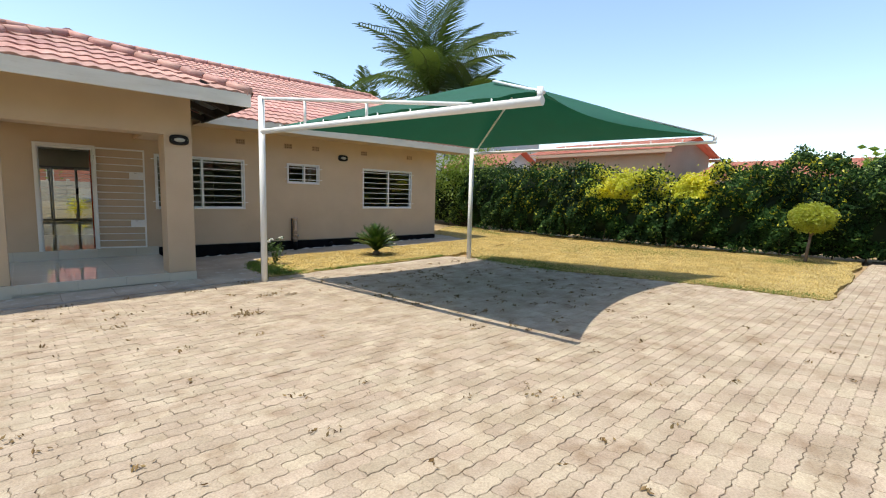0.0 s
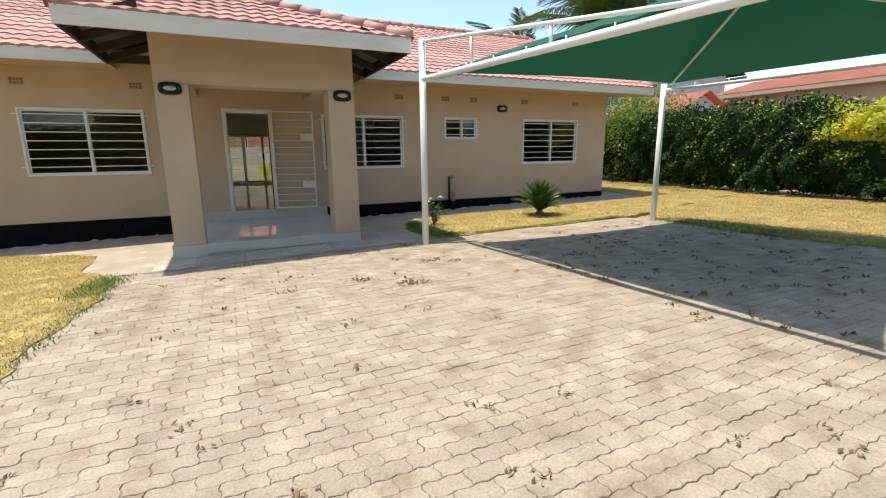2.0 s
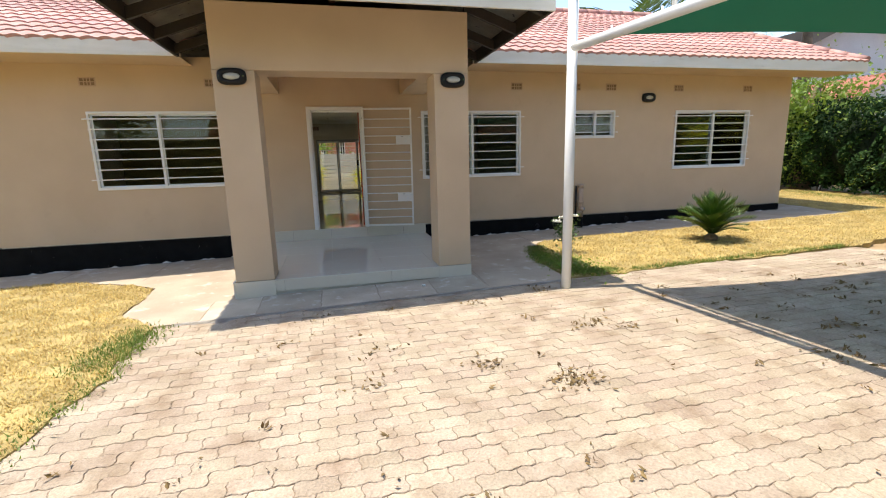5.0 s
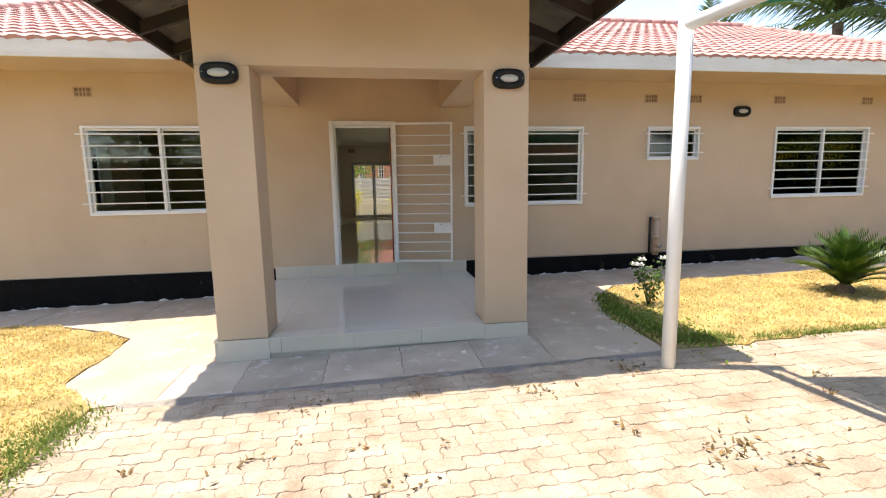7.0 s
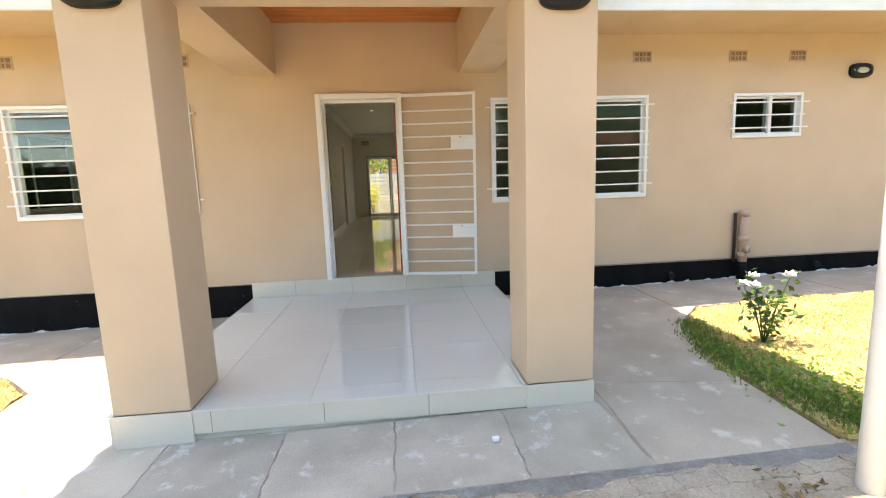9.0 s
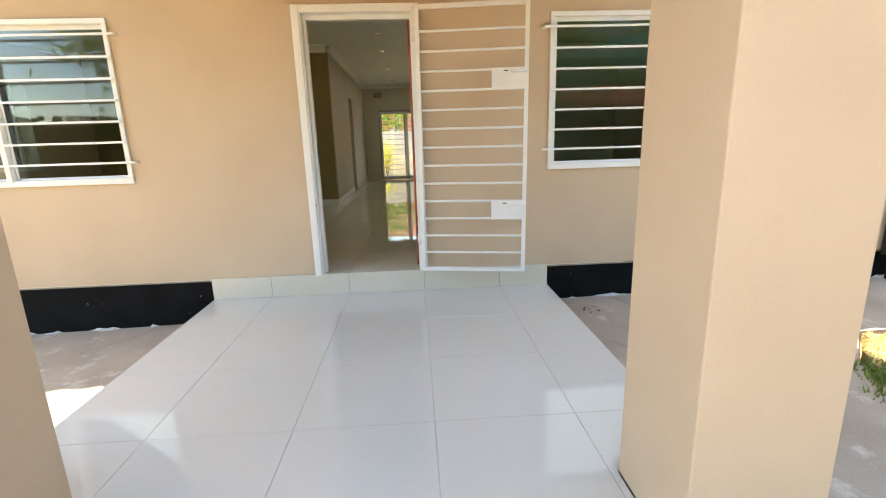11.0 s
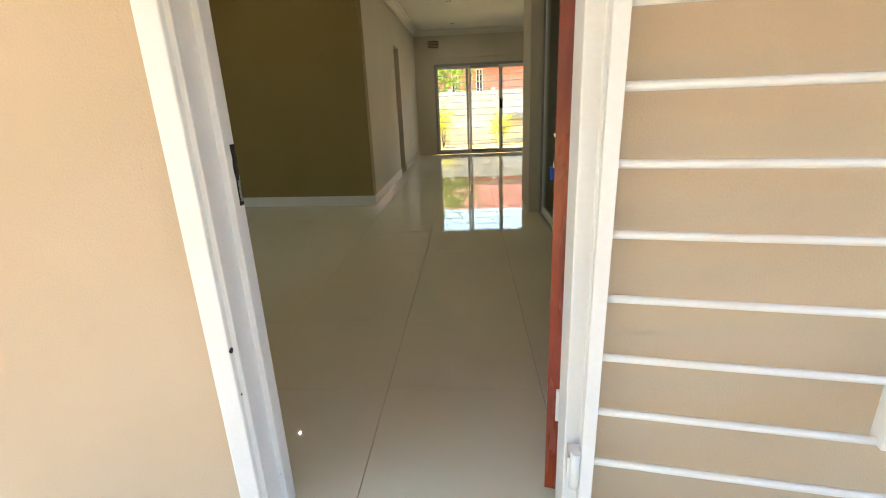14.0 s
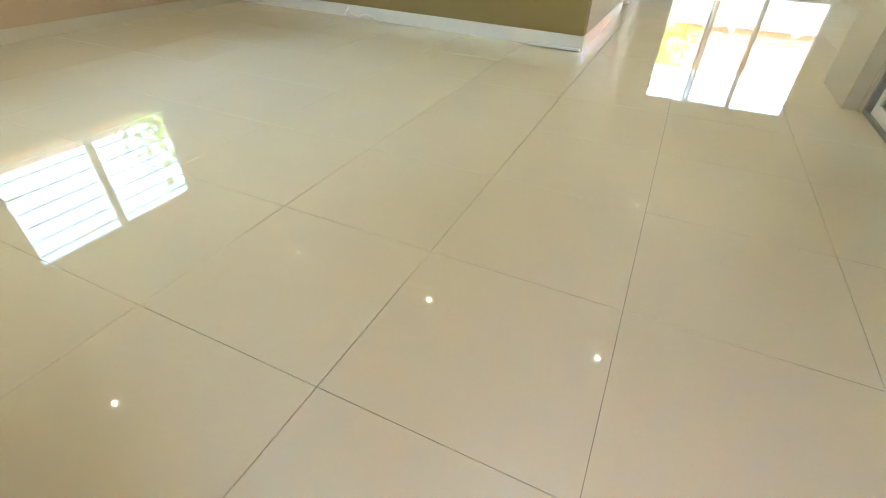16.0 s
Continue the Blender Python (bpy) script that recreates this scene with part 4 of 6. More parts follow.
# ---- lounge sliding door in the right wall ----
sl = thing("sliding_door", (1.40, 2.10, FLOOR), "grey aluminium glazed sliding door in the lounge wall", "sliding door", kind="structure")
bm = bmesh.new()
box(bm, -0.05, 0.05, 0, 1.66, 0.0, 0.025, 0.003)
box(bm, -0.05, 0.05, 0, 1.66, 2.06, 2.09)
box(bm, -0.05, 0.05, 0.0, 0.035, 0.025, 2.06)
box(bm, -0.05, 0.05, 1.625, 1.66, 0.025, 2.06)
part("track_frame", bm, GREYALU, sl)
for y0, y1, x in ((0.80, 1.62, 0.015), (0.78, 1.56, -0.025)):
    bm = bmesh.new()
    for a, b, c, d in ((y0, y1, 0.027, 0.085), (y0, y1, 1.99, 2.055), (y0, y0 + 0.045, 0.085, 1.99), (y1 - 0.045, y1, 0.085, 1.99)):
        box(bm, x - 0.014, x + 0.014, a, b, c, d, 0.002)
    p = part("leaf", bm, ALU, sl)
    g = part("glass_pane", boxm(x - 0.003, x + 0.003, y0 + 0.045, y1 - 0.045, 0.085, 1.99), FROST, p, "greenish glass")
    g.visible_shadow = False
part("pull", boxm(-0.065, -0.039, 0.795, 0.845, 0.98, 1.22, bevel=0.006), BLACK, sl, "black pull handle")

# ---- garden sliding door in the back wall ----
gd = thing("garden_door", (SD[0], 9.78, FLOOR), "wide aluminium sliding door to the sunny garden", "sliding door", kind="structure")
W2, H2 = SD[1] - SD[0], SD[3] - FLOOR
bm = bmesh.new()
for a, b, c, d in ((0, W2, 0, 0.04), (0, W2, H2 - 0.05, H2), (0, 0.04, 0.04, H2 - 0.05), (W2 - 0.04, W2, 0.04, H2 - 0.05)):
    box(bm, a, b, 0, 0.09, c, d, 0.003)
part("outer_frame", bm, GREYALU, gd)
for x0, x1, y in ((0.04, 0.80, 0.02), (0.70, 1.50, 0.05), (1.42, W2 - 0.04, 0.02)):
    bm = bmesh.new()
    for a, b, c, d in ((x0, x1, 0.042, 0.1), (x0, x1, H2 - 0.11, H2 - 0.052), (x0, x0 + 0.045, 0.1, H2 - 0.11), (x1 - 0.045, x1, 0.1, H2 - 0.11)):
        box(bm, a, b, y, y + 0.025, c, d, 0.002)
    p = part("leaf", bm, GREYALU if y > 0.03 else ALU, gd)
    g = part("glass_pane", boxm(x0 + 0.045, x1 - 0.045, y + 0.01, y + 0.015, 0.1, H2 - 0.11), GLASS, p)
    g.visible_shadow = False
part("latch", boxm(1.435, 1.50, -0.02, 0.02, 0.98, 1.18, bevel=0.006), BLACK, gd, "black latch block")
for k in range(13):
    z = 0.14 + k * 0.142
    bm = bmesh.new()
    rod(bm, (0.0, 0.16, z), (W2, 0.16, z), 0.007, n=6)
    part("burglar_bar", bm, ALU, gd)
for u in (0.02, 0.80, 1.5, W2 - 0.02):
    part("bar_upright", boxm(u - 0.012, u + 0.012, 0.15, 0.17, 0.02, H2 - 0.02), ALU, gd)
solo("pelmet_rail", boxm(-0.42, 2.5, 9.712, 9.746, 2.40, 2.435, bevel=0.003), INNER, (0, 0, 0), "slim cream curtain rail above the garden door", "curtain rail")
vt = thing("wall_vent", (-0.09, 9.746, 2.68), "brown wall vent under the cornice", "vent")
bm = bmesh.new()
for k in range(4):
    box(bm, -0.11, 0.11, -0.012, 0, -0.055 + k * 0.029, -0.035 + k * 0.029)
part("slats", bm, PLUMBING, vt)
part("backing", boxm(-0.115, 0.115, -0.004, 0, -0.065, 0.065), DARKWOOD, vt)
so = thing("socket", (-2.55, 4.535, 0.785), "white wall socket on the feature wall", "socket")
so.rotation_euler = (0, 0, radians(-4.8))
sp_ = part("face_plate", boxm(-0.075, 0.075, -0.012, 0.002, -0.05, 0.05, bevel=0.003), WHITE, so)
for u in (-0.05, 0.02):
    part("switch", boxm(u, u + 0.025, -0.016, -0.011, 0.005, 0.035, bevel=0.001), ALU, sp_)
s2_ = solo("socket", boxm(-0.504, -0.496, 8.3, 8.38, 0.68, 0.80), WHITE, (0, 0, 0), "small white wall socket near the garden door", "socket")
# loose cable on the floor by the feature wall
bm = bmesh.new()
pts = [(-2.95 + 0.05 * k + 0.02 * math.sin(k * 2.1), 4.43 + 0.03 * math.sin(k * 1.3), FLOOR + 0.03 + 0.035 * abs(math.sin(k * 0.9))) for k in range(9)]
pts = [(-2.95, 4.54, FLOOR + 0.10)] + pts + [(-2.5, 4.42, FLOOR + 0.008)]
tube(bm, pts, [0.008] * len(pts), 6)
solo("loose_cable", bm, WHITE, (0, 0, 0), "tangled white cable lying at the skirting", "cable")

lt = solo("loose_skirting_tile", boxm(-0.46, 0.0, -0.052, 0.0, 0.0, 0.02, bevel=0.002), WHITE, (-0.50, 4.362, FLOOR), "white skirting tile lying loose along the feature wall", "tile")
lt.rotation_euler = (radians(-8), 0, radians(-4.5))

# ---- downlights ----
DL = [(0.37, 3.58), (0.37, 4.95), (0.37, 6.9), (0.36, 8.95), (-3.38, 1.14), (-3.38, 3.6), (-1.51, 3.57), (2.38, 6.9), (2.4, 8.95), (-1.51, 1.14)]
dl0 = thing("downlight", (DL[0][0], DL[0][1], CEIL), "small recessed ceiling downlight, switched on", "downlight", "ceiling downlights")
bm = bmesh.new()
for r0, r1, z0, z1 in ((0.045, 0.045, 0.0, -0.008), (0.045, 0.020, -0.008, -0.010), (0.020, 0.018, -0.010, -0.002)):
    rod(bm, (0, 0, z0), (0, 0, z1), r0, r1, 20, False)
part("trim_ring", bm, CHROME, dl0)
bm = bmesh.new()
rod(bm, (0, 0, -0.0045), (0, 0, -0.0035), 0.0112, 0.0112, 16)
part("bulb", bm, LAMP, dl0, "bright warm lamp face")
for x, y in DL[1:]:
    copy_thing(dl0, pose(x, y, CEIL))


# ---- foliage helpers ----
rng = np.random.default_rng(7)


def leaf_mesh(name, P, size, mat, up=0.35, aspect=0.5, face=None):
    """Many small folded leaves at the points P, turned at random."""
    n = len(P)
    d = rng.normal(size=(n, 3))
    if face is not None:
        d = d * 0.75 + np.asarray(face)
    d[:, 2] += up
    d /= np.linalg.norm(d, axis=1)[:, None]
    a = np.cross(d, rng.normal(size=(n, 3)))
    a /= np.linalg.norm(a, axis=1)[:, None]
    b = np.cross(d, a)
    s = size * rng.uniform(0.6, 1.35, n)[:, None]
    mid = d * s * 0.12
    V = np.stack([P - a * s, P + b * s * aspect - mid, P + a * s, P - b * s * aspect - mid], 1).reshape(-1, 3)
    F = (np.arange(n)[:, None] * 4 + np.array([[0, 1, 2, 3]]))
    return sheet(name, V.tolist(), F.tolist(), mat)


def blade_mesh(name, P, h, mat, spread=0.6, width=0.006):
    """Grass blades: bent slim triangles rooted at P."""
    n = len(P)
    ang = rng.uniform(0, math.tau, n)
    side = np.stack([np.cos(ang), np.sin(ang), np.zeros(n)], 1)
    lean = np.stack([-np.sin(ang), np.cos(ang), np.zeros(n)], 1) * rng.normal(0, spread, n)[:, None] + rng.normal(0, 0.25, (n, 3)) * [1, 1, 0]
    hh = h * rng.uniform(0.5, 1.3, n)[:, None]
    w = width * rng.uniform(0.7, 1.4, n)[:, None]
    top = P + lean * hh + np.array([0, 0, 1]) * hh
    V = np.stack([P - side * w, P + side * w, top], 1).reshape(-1, 3)
    F = np.arange(n * 3).reshape(-1, 3)
    return sheet(name, V.tolist(), F.tolist(), mat)


def in_poly(x, y, poly):
    inside = np.zeros(len(x), bool)
    n = len(poly)
    for i in range(n):
        (x0, y0), (x1, y1) = poly[i], poly[(i + 1) % n]
        c = ((y0 > y) != (y1 > y)) & (x < (x1 - x0) * (y - y0) / (y1 - y0 + 1e-12) + x0)
        inside ^= c
    return inside


def scatter(poly, n, margin=0.0):
    xs, ys = [p[0] for p in poly], [p[1] for p in poly]
    x, y = rng.uniform(min(xs), max(xs), n), rng.uniform(min(ys), max(ys), n)
    k = in_poly(x, y, poly)
    return x[k], y[k]


def ground_z(x):
    return 0.02 * (np.clip(x, -12, 13.5) - 1)


LAWNS = {
    "lawn_left": ([(-13, 6.0), (-5.65, 6.0), (-5.62, -0.86), (-4.4, -0.88), (-3.1, -1.02), (-2.35, -1.45), (-2.0, -1.78), (-1.95, -2.9), (-1.53, -3.40), (-1.39, -4.5), (-1.52, -5.1), (-1.6, -6.2), (-1.62, -8.0), (-1.57, -16), (-13, -16)], 170000, 0.03, 0),
    "lawn_island": ([(3.06, -3.34), (3.03, -2.45), (3.14, -2.0), (3.38, -1.45), (3.77, -1.05), (5.2, -1.03), (7.8, -1.11), (10.6, -1.08), (10.95, 1.5), (14.3, 3.5), (14.1, -1.8), (8.2, -3.2), (7.4, -3.36)], 85000, 0.026, 0),
    "lawn_right": ([(7.74, -3.9), (8.25, -3.24), (14.0, -1.85), (14.2, -6.0), (14.6, -9.0), (14.4, -10.3), (11, -10.42), (8.72, -10.42), (8.47, -8.6), (7.77, -6.4)], 85000, 0.026, 0),
}
def ragged(poly, step=0.11, amp=0.035):
    """Break straight lawn edges into an uneven grown-over line."""
    r = random.Random(5)
    out = []
    for a, b in zip(poly, poly[1:] + poly[:1]):
        L = math.dist(a, b)
        k = max(1, int(min(L, 9.0) / step)) if L < 9.0 else 1
        nx, ny = (a[1] - b[1]) / L, (b[0] - a[0]) / L
        for i in range(k):
            f = i / k
            s = r.uniform(-amp, amp) + 1.2 * amp * math.sin(2.9 * f * L + a[0] * 3)
            out.append((a[0] + (b[0] - a[0]) * f + nx * s, a[1] + (b[1] - a[1]) * f + ny * s))
    return out


for nm, (poly, count, h, _) in LAWNS.items():
    poly = ragged(poly)
    struct(nm, flat_patch(poly, 0.07, 0.012), TURF, "sunburnt straw-coloured lawn", "lawn")
    x, y = scatter(poly, count)
    near_ = (x > -7.5) & (y > -13)
    x, y = x[near_], y[near_]
    u, v = scatter([(-5.2, -9.6), (13.6, -9.6), (13.6, -0.9), (-5.2, -0.9)], 520000)
    clump = np.sin(u * 7.3 + 2 * np.sin(v * 3.1)) * np.sin(v * 8.9 + 2 * np.sin(u * 2.7)) + 0.6 * np.sin(u * 23.0 + v * 5) * np.sin(v * 19.0 - u * 7)
    ok = in_poly(u, v, poly) & (rng.random(len(u)) < 0.45 + 0.55 * clump)
    x, y = np.concatenate([x, u[ok]]), np.concatenate([y, v[ok]])
    P = np.stack([x, y, ground_z(x) + 0.008], 1)
    tagged(new("grass_" + nm[5:], blade_mesh("grass", P, h, STRAW, 1.3, 0.007)), "short dry yellow grass blades", "grass", kind="stuff")


def strip(pts, width, n):
    """Random points in a band along a line."""
    pts = np.array(pts, float)
    seg = rng.integers(0, len(pts) - 1, n)
    f = rng.random(n)[:, None]
    p = pts[seg] * (1 - f) + pts[seg + 1] * f
    return p + rng.normal(0, width, (n, 2))


edges = [([(-1.53, -3.40), (-1.40, -4.4), (-1.52, -5.1), (-1.60, -6.2), (-1.63, -8.0), (-1.6, -11)], 0.06, 1200, 0.03), ([(-1.5, -3.5), (-1.62, -4.3)], 0.12, 1500, 0.03),
         ([(3.45, -1.5), (3.24, -2.0), (3.15, -2.4), (3.22, -2.9), (3.24, -3.2)], 0.07, 4600, 0.03), ([(3.2, -3.2), (3.7, -3.22)], 0.06, 1700, 0.03), ([(3.9, -3.3), (7.3, -3.3)], 0.04, 1800, 0.03),
         ([(7.9, -4.2), (8.0, -6.3)], 0.22, 4200, 0.03), ([(8.0, -6.3), (8.6, -8.6), (8.8, -10.3)], 0.12, 2200, 0.035), ([(11.5, -4.5), (12.6, -7.5)], 0.5, 2600, 0.03), ([(13.4, -9.3), (12.6, -9.0)], 0.3, 1500, 0.04), ([(12.6, -1.0), (13.8, 3.0)], 0.25, 2200, 0.05)]
P = []
for pts, w, n, h in edges:
    p = strip(pts, w, n)
    P.append(np.column_stack([p, ground_z(p[:, 0]) + 0.008]))
tagged(new("green_grass", blade_mesh("green_grass", np.concatenate(P), 0.034, GREENG, 0.8, 0.006)), "greener grass along the lawn edges", "grass", kind="stuff")

# ---- carport ----
P1, P2 = Vector((2.8, -3.66, 0.03)), Vector((7.52, -3.98, 0.13))
T1, T2 = Vector((3.40, -8.82, 2.48)), Vector((8.95, -8.62, 2.66))
car = thing("carport", (0, 0, 0), "white steel cantilever carport with a green shade-cloth canopy", "carport")
bm = bmesh.new()
rod(bm, P1 - Vector((0, 0, 0.3)), (P1.x, P1.y, 3.13), 0.052, n=18)
part("post", bm, STEEL, car)
bm = bmesh.new()
rod(bm, P2 - Vector((0, 0, 0.3)), (P2.x, P2.y, 2.68), 0.052, n=18)
part("post", bm, STEEL, car)
bm = bmesh.new()
A1, A2 = Vector((2.8, -3.66, 2.56)), Vector((7.52, -3.98, 2.57))
rod(bm, A1, T1, 0.045, n=16)
part("arm", bm, STEEL, car)
bm = bmesh.new()
rod(bm, A2, T2, 0.03, n=16)
part("arm", bm, STEEL, car)


def on(a, b, f):
    return a + (b - a) * f


bm = bmesh.new()
TIE = Vector((2.8, -3.66, 3.10))
rod(bm, TIE, on(A1, T1, 0.84) + Vector((0, 0, 0.04)), 0.024, n=12)
part("tie_rod", bm, STEEL, car)
for f in (0.245, 0.515):
    bm = bmesh.new()
    a = on(A1, T1, f)
    rod(bm, a, on(TIE, on(A1, T1, 0.84), f / 0.84), 0.02, n=10)
    part("upright", bm, STEEL, car)
for a, b in ((A1, T1), (A2, T2)):
    for k in range(1, 9):
        p = on(a, b, k / 9)
        bm = bmesh.new()
        rod(bm, p, p + Vector((0, 0, 0.075)), 0.009, n=8)
        part("peg", bm, STEEL, car)
    bm = bmesh.new()
    rod(bm, b + Vector((0, 0.03, 0)), b + Vector((0, 0.03, 0.13)), 0.03, n=12)
    part("end_stub", bm, STEEL, car)
APX = Vector((5.55, -6.25, 3.5))
C = [Vector((2.95, -3.87, 2.63)), Vector((7.54, -4.12, 2.68)), Vector((8.93, -8.58, 2.78)), Vector((3.50, -8.76, 2.60))]
for k, nm in ((1, "hip_pole"), (2, "hip_pole"), (3, "hip_pole")):
    bm = bmesh.new()
    rod(bm, C[k] - Vector((0, 0, 0.02)), on(C[k], Vector((6.0, -6.4, 3.36)) if k == 1 else APX, 0.93) - Vector((0, 0, 0.03)), 0.019, n=10)
    part(nm, bm, STEEL, car)
NG = 28
bm = bmesh.new()
gv = {}
CC = (C[0] + C[1] + C[2] + C[3]) / 4
for i in range(NG + 1):
    for j in range(NG + 1):
        s, t = i / NG, j / NG
        e = C[0] * (1 - s) * (1 - t) + C[1] * s * (1 - t) + C[2] * s * t + C[3] * (1 - s) * t
        a, b = 2 * s - 1, 2 * t - 1
        d = max(abs(a), abs(b))
        m = min(abs(a), abs(b))
        lift = (1 - d) * (APX.z - CC.z)
        sag = -0.05 * math.sin(math.pi * d) * (1 - (m / max(d, 1e-6)) ** 2) if d > 0 else 0
        p = e + Vector((0, 0, lift + sag))
        # open edges bow inwards, most at the front
        p.y += 0.55 * max(0, b) ** 3 * (1 - a * a)
        p.y -= 0.22 * max(0, -b) ** 3 * (1 - a * a)
        p.x -= 0.10 * max(0, a) ** 3 * (1 - b * b)
        if a < -0.9:
            p.z += 0.012 * math.cos(b * math.pi * 9)
        gv[i, j] = bm.verts.new(p)
for i in range(NG):
    for j in range(NG):
        bm.faces.new((gv[i, j], gv[i + 1, j], gv[i + 1, j + 1], gv[i, j + 1])).smooth = True
part("canopy", bm, SHADE, car, "green shade cloth, slightly sagging, scalloped front edge")

# ---- cycad, rose, topiary ----
cy = thing("cycad", (6.1, -2.22, gz(6.1)), "spiky green cycad growing in the lawn bed", "cycad")
bm = bmesh.new()
tube(bm, [(0, 0, -0.05), (0, 0, 0.06), (0, 0, 0.12)], [0.09, 0.10, 0.05], 12)
part("stump", bm, BARK, cy)


def cycad_leaf(seed):
    r = random.Random(seed)
    bm = bmesh.new()
    L, n = 0.66, 30
    pts = []
    for k in range(n + 1):
        f = k / n
        pts.append(Vector((0, L * f, 0.20 * math.sin(f * 1.6) - 0.16 * f * f)))
    tube(bm, pts[::5], [0.008 * (1 - 0.14 * i) for i in range(len(pts[::5]))], 5)
    for k in range(4, n + 1):
        f = k / n
        w = 0.135 * math.sin(math.pi * min(1, 0.18 + 0.80 * f)) + 0.01
        for s in (-1, 1):
            b = pts[k]
            tip = b + Vector((s * w, 0.055 + 0.03 * f, 0.035 + r.uniform(-0.01, 0.01)))
            vs = [bm.verts.new(b + Vector((0, -0.014, 0))), bm.verts.new(b + Vector((0, 0.014, 0))), bm.verts.new(tip)]
            bm.faces.new(vs)
    return mesh_from("frond", bm, CYCAD)


cyl = [cycad_leaf(k) for k in range(3)]
for k in range(64):
    ring = k / 64
    o = new("frond", cyl[k % 3])
    o.parent = cy
    o.location = (0, 0, 0.09 + 0.04 * ring)
    o.rotation_euler = (radians(10 + 66 * ring ** 0.9 + random.uniform(-5, 5)), random.uniform(-0.1, 0.1), k * 2.39996)
    sc = random.uniform(0.76, 0.98)
    o.scale = (sc, sc, sc)

ro = thing("rose_bush", (3.65, -2.08, gz(3.65)), "small rose bush with white blooms at the bed edge", "rose bush")
bm = bmesh.new()
tips = []
for k in range(7):
    a = k * 0.9
    t = Vector((math.cos(a) * random.uniform(0.08, 0.22), math.sin(a) * random.uniform(0.08, 0.2), random.uniform(0.35, 0.62)))
    tube(bm, [(0, 0, -0.02), t * 0.5 + Vector((0, 0, 0.06)), t], [0.007, 0.005, 0.003], 5)
    tips.append(t)
part("stems", bm, CYCAD, ro)
P = np.concatenate([rng.normal(0, 0.055, (34, 3)) + np.array(t) * rng.uniform(0.35, 1.0, (34, 1)) for t in tips])
o = new("leaves", leaf_mesh("leaves", P, 0.03, CYCAD))
o.parent = ro
for t in sorted(tips, key=lambda v: -v.z)[:4]:
    bm = bmesh.new()
    for q in range(11):
        a, el = q * 2.4, 0.3 + q * 0.09
        b = t + Vector((0, 0, 0.01))
        e = b + Vector((math.cos(a) * math.cos(el), math.sin(a) * math.cos(el), math.sin(el))) * 0.058
        sd = Vector((-math.sin(a), math.cos(a), 0)) * 0.028
        m = (b + e) / 2 + Vector((0, 0, -0.006))
        vs = [bm.verts.new(p) for p in (b, m + sd, e, m - sd)]
        bm.faces.new(vs)
    part("bloom", bm, PETAL, ro, "white rose bloom")
# weed patch round the rose
P = np.column_stack([rng.normal(3.35, 0.16, 900), rng.normal(-2.75, 0.35, 900)])
P = np.column_stack([P, ground_z(P[:, 0]) + rng.uniform(0.01, 0.06, 900)])
tagged(new("ground_weeds", leaf_mesh("ground_weeds", P, 0.02, LEAFB, 0.9)), "low green weeds at the bed corner", "weeds", kind="stuff")

to = thing("topiary_tree", (13.3, -9.4, gz(13.3)), "small clipped lollipop tree with yellow-green crown", "small tree")
bm = bmesh.new()
tube(bm, [(0, 0, -0.05), (0.03, -0.02, 0.3), (0.0, -0.06, 0.75)], [0.04, 0.032, 0.025], 8)
for k in range(7):
    a = k * 0.9
    tube(bm, [(0, -0.06, 0.62), (math.cos(a) * 0.18, -0.06 + math.sin(a) * 0.18, 0.95)], [0.016, 0.006], 5)
part("trunk", bm, BARK, to)
q = rng.normal(size=(4200, 3))
q /= np.linalg.norm(q, axis=1)[:, None]
q *= (rng.uniform(0.35, 1, 4200) ** 0.4)[:, None] * (1 + 0.1 * np.sin(q[:, :1] * 9) * np.cos(q[:, 1:2] * 7))
q = q * [0.46, 0.46, 0.36] + [0, -0.05, 1.05]
o = new("crown", leaf_mesh("crown", q, 0.034, TOPI))
o.parent = to

# ---- hedge ----
HP = [(15.6, -14.5), (15.5, -11.4), (14.9, -8.8), (14.35, -6.0), (14.15, -3.0), (14.5, 0.5), (15.6, 4.2), (17.2, 8.5), (18.5, 14)]
HT = [2.4, 2.2, 2.4, 1.9, 2.25, 2.3, 2.35, 2.4, 2.5]


def hedge_points(n, half, yellow=None, inset=0.0):
    seg = rng.choice(len(HP) - 1, n, p=np.array([0.12, 0.13, 0.15, 0.15, 0.15, 0.14, 0.1, 0.06]))
    f = rng.random(n)
    A = np.array(HP)
    c = A[seg] * (1 - f)[:, None] + A[seg + 1] * f[:, None]
    top = np.array(HT)[seg] * (1 - f) + np.array(HT)[seg + 1] * f
    d = A[seg + 1] - A[seg]
    d /= np.linalg.norm(d, axis=1)[:, None]
    nrm = np.stack([-d[:, 1], d[:, 0]], 1)         # towards -x
    z = 0.02 + 0.98 * rng.random(n) ** 0.85
    roof = rng.random(n) < 0.28
    lump = 0.16 * np.sin(c[:, 1] * 2.1 + z * 5) + 0.12 * np.sin(c[:, 1] * 4.7 - z * 9) + 0.10 * np.sin(c[:, 1] * 9.1 + z * 17)
    off = half * (1 - 0.18 * np.maximum(0, z - 0.8) / 0.2) * (0.84 + 0.16 * np.minimum(1, z / 0.32)) + lump
    off = np.where(roof, rng.uniform(-half, half, n), off - np.abs(rng.normal(0, 0.10, n)))
    zz = np.where(roof, 1.0, z) * (top + 0.14 * np.sin(c[:, 1] * 3.3) + 0.1 * np.sin(c[:, 1] * 7.7))
    zz = zz + np.where(roof, rng.normal(0, 0.10, n), 0)
    xy = c + nrm * off[:, None]
    return np.column_stack([xy, ground_z(xy[:, 0]) + 0.03 + zz])


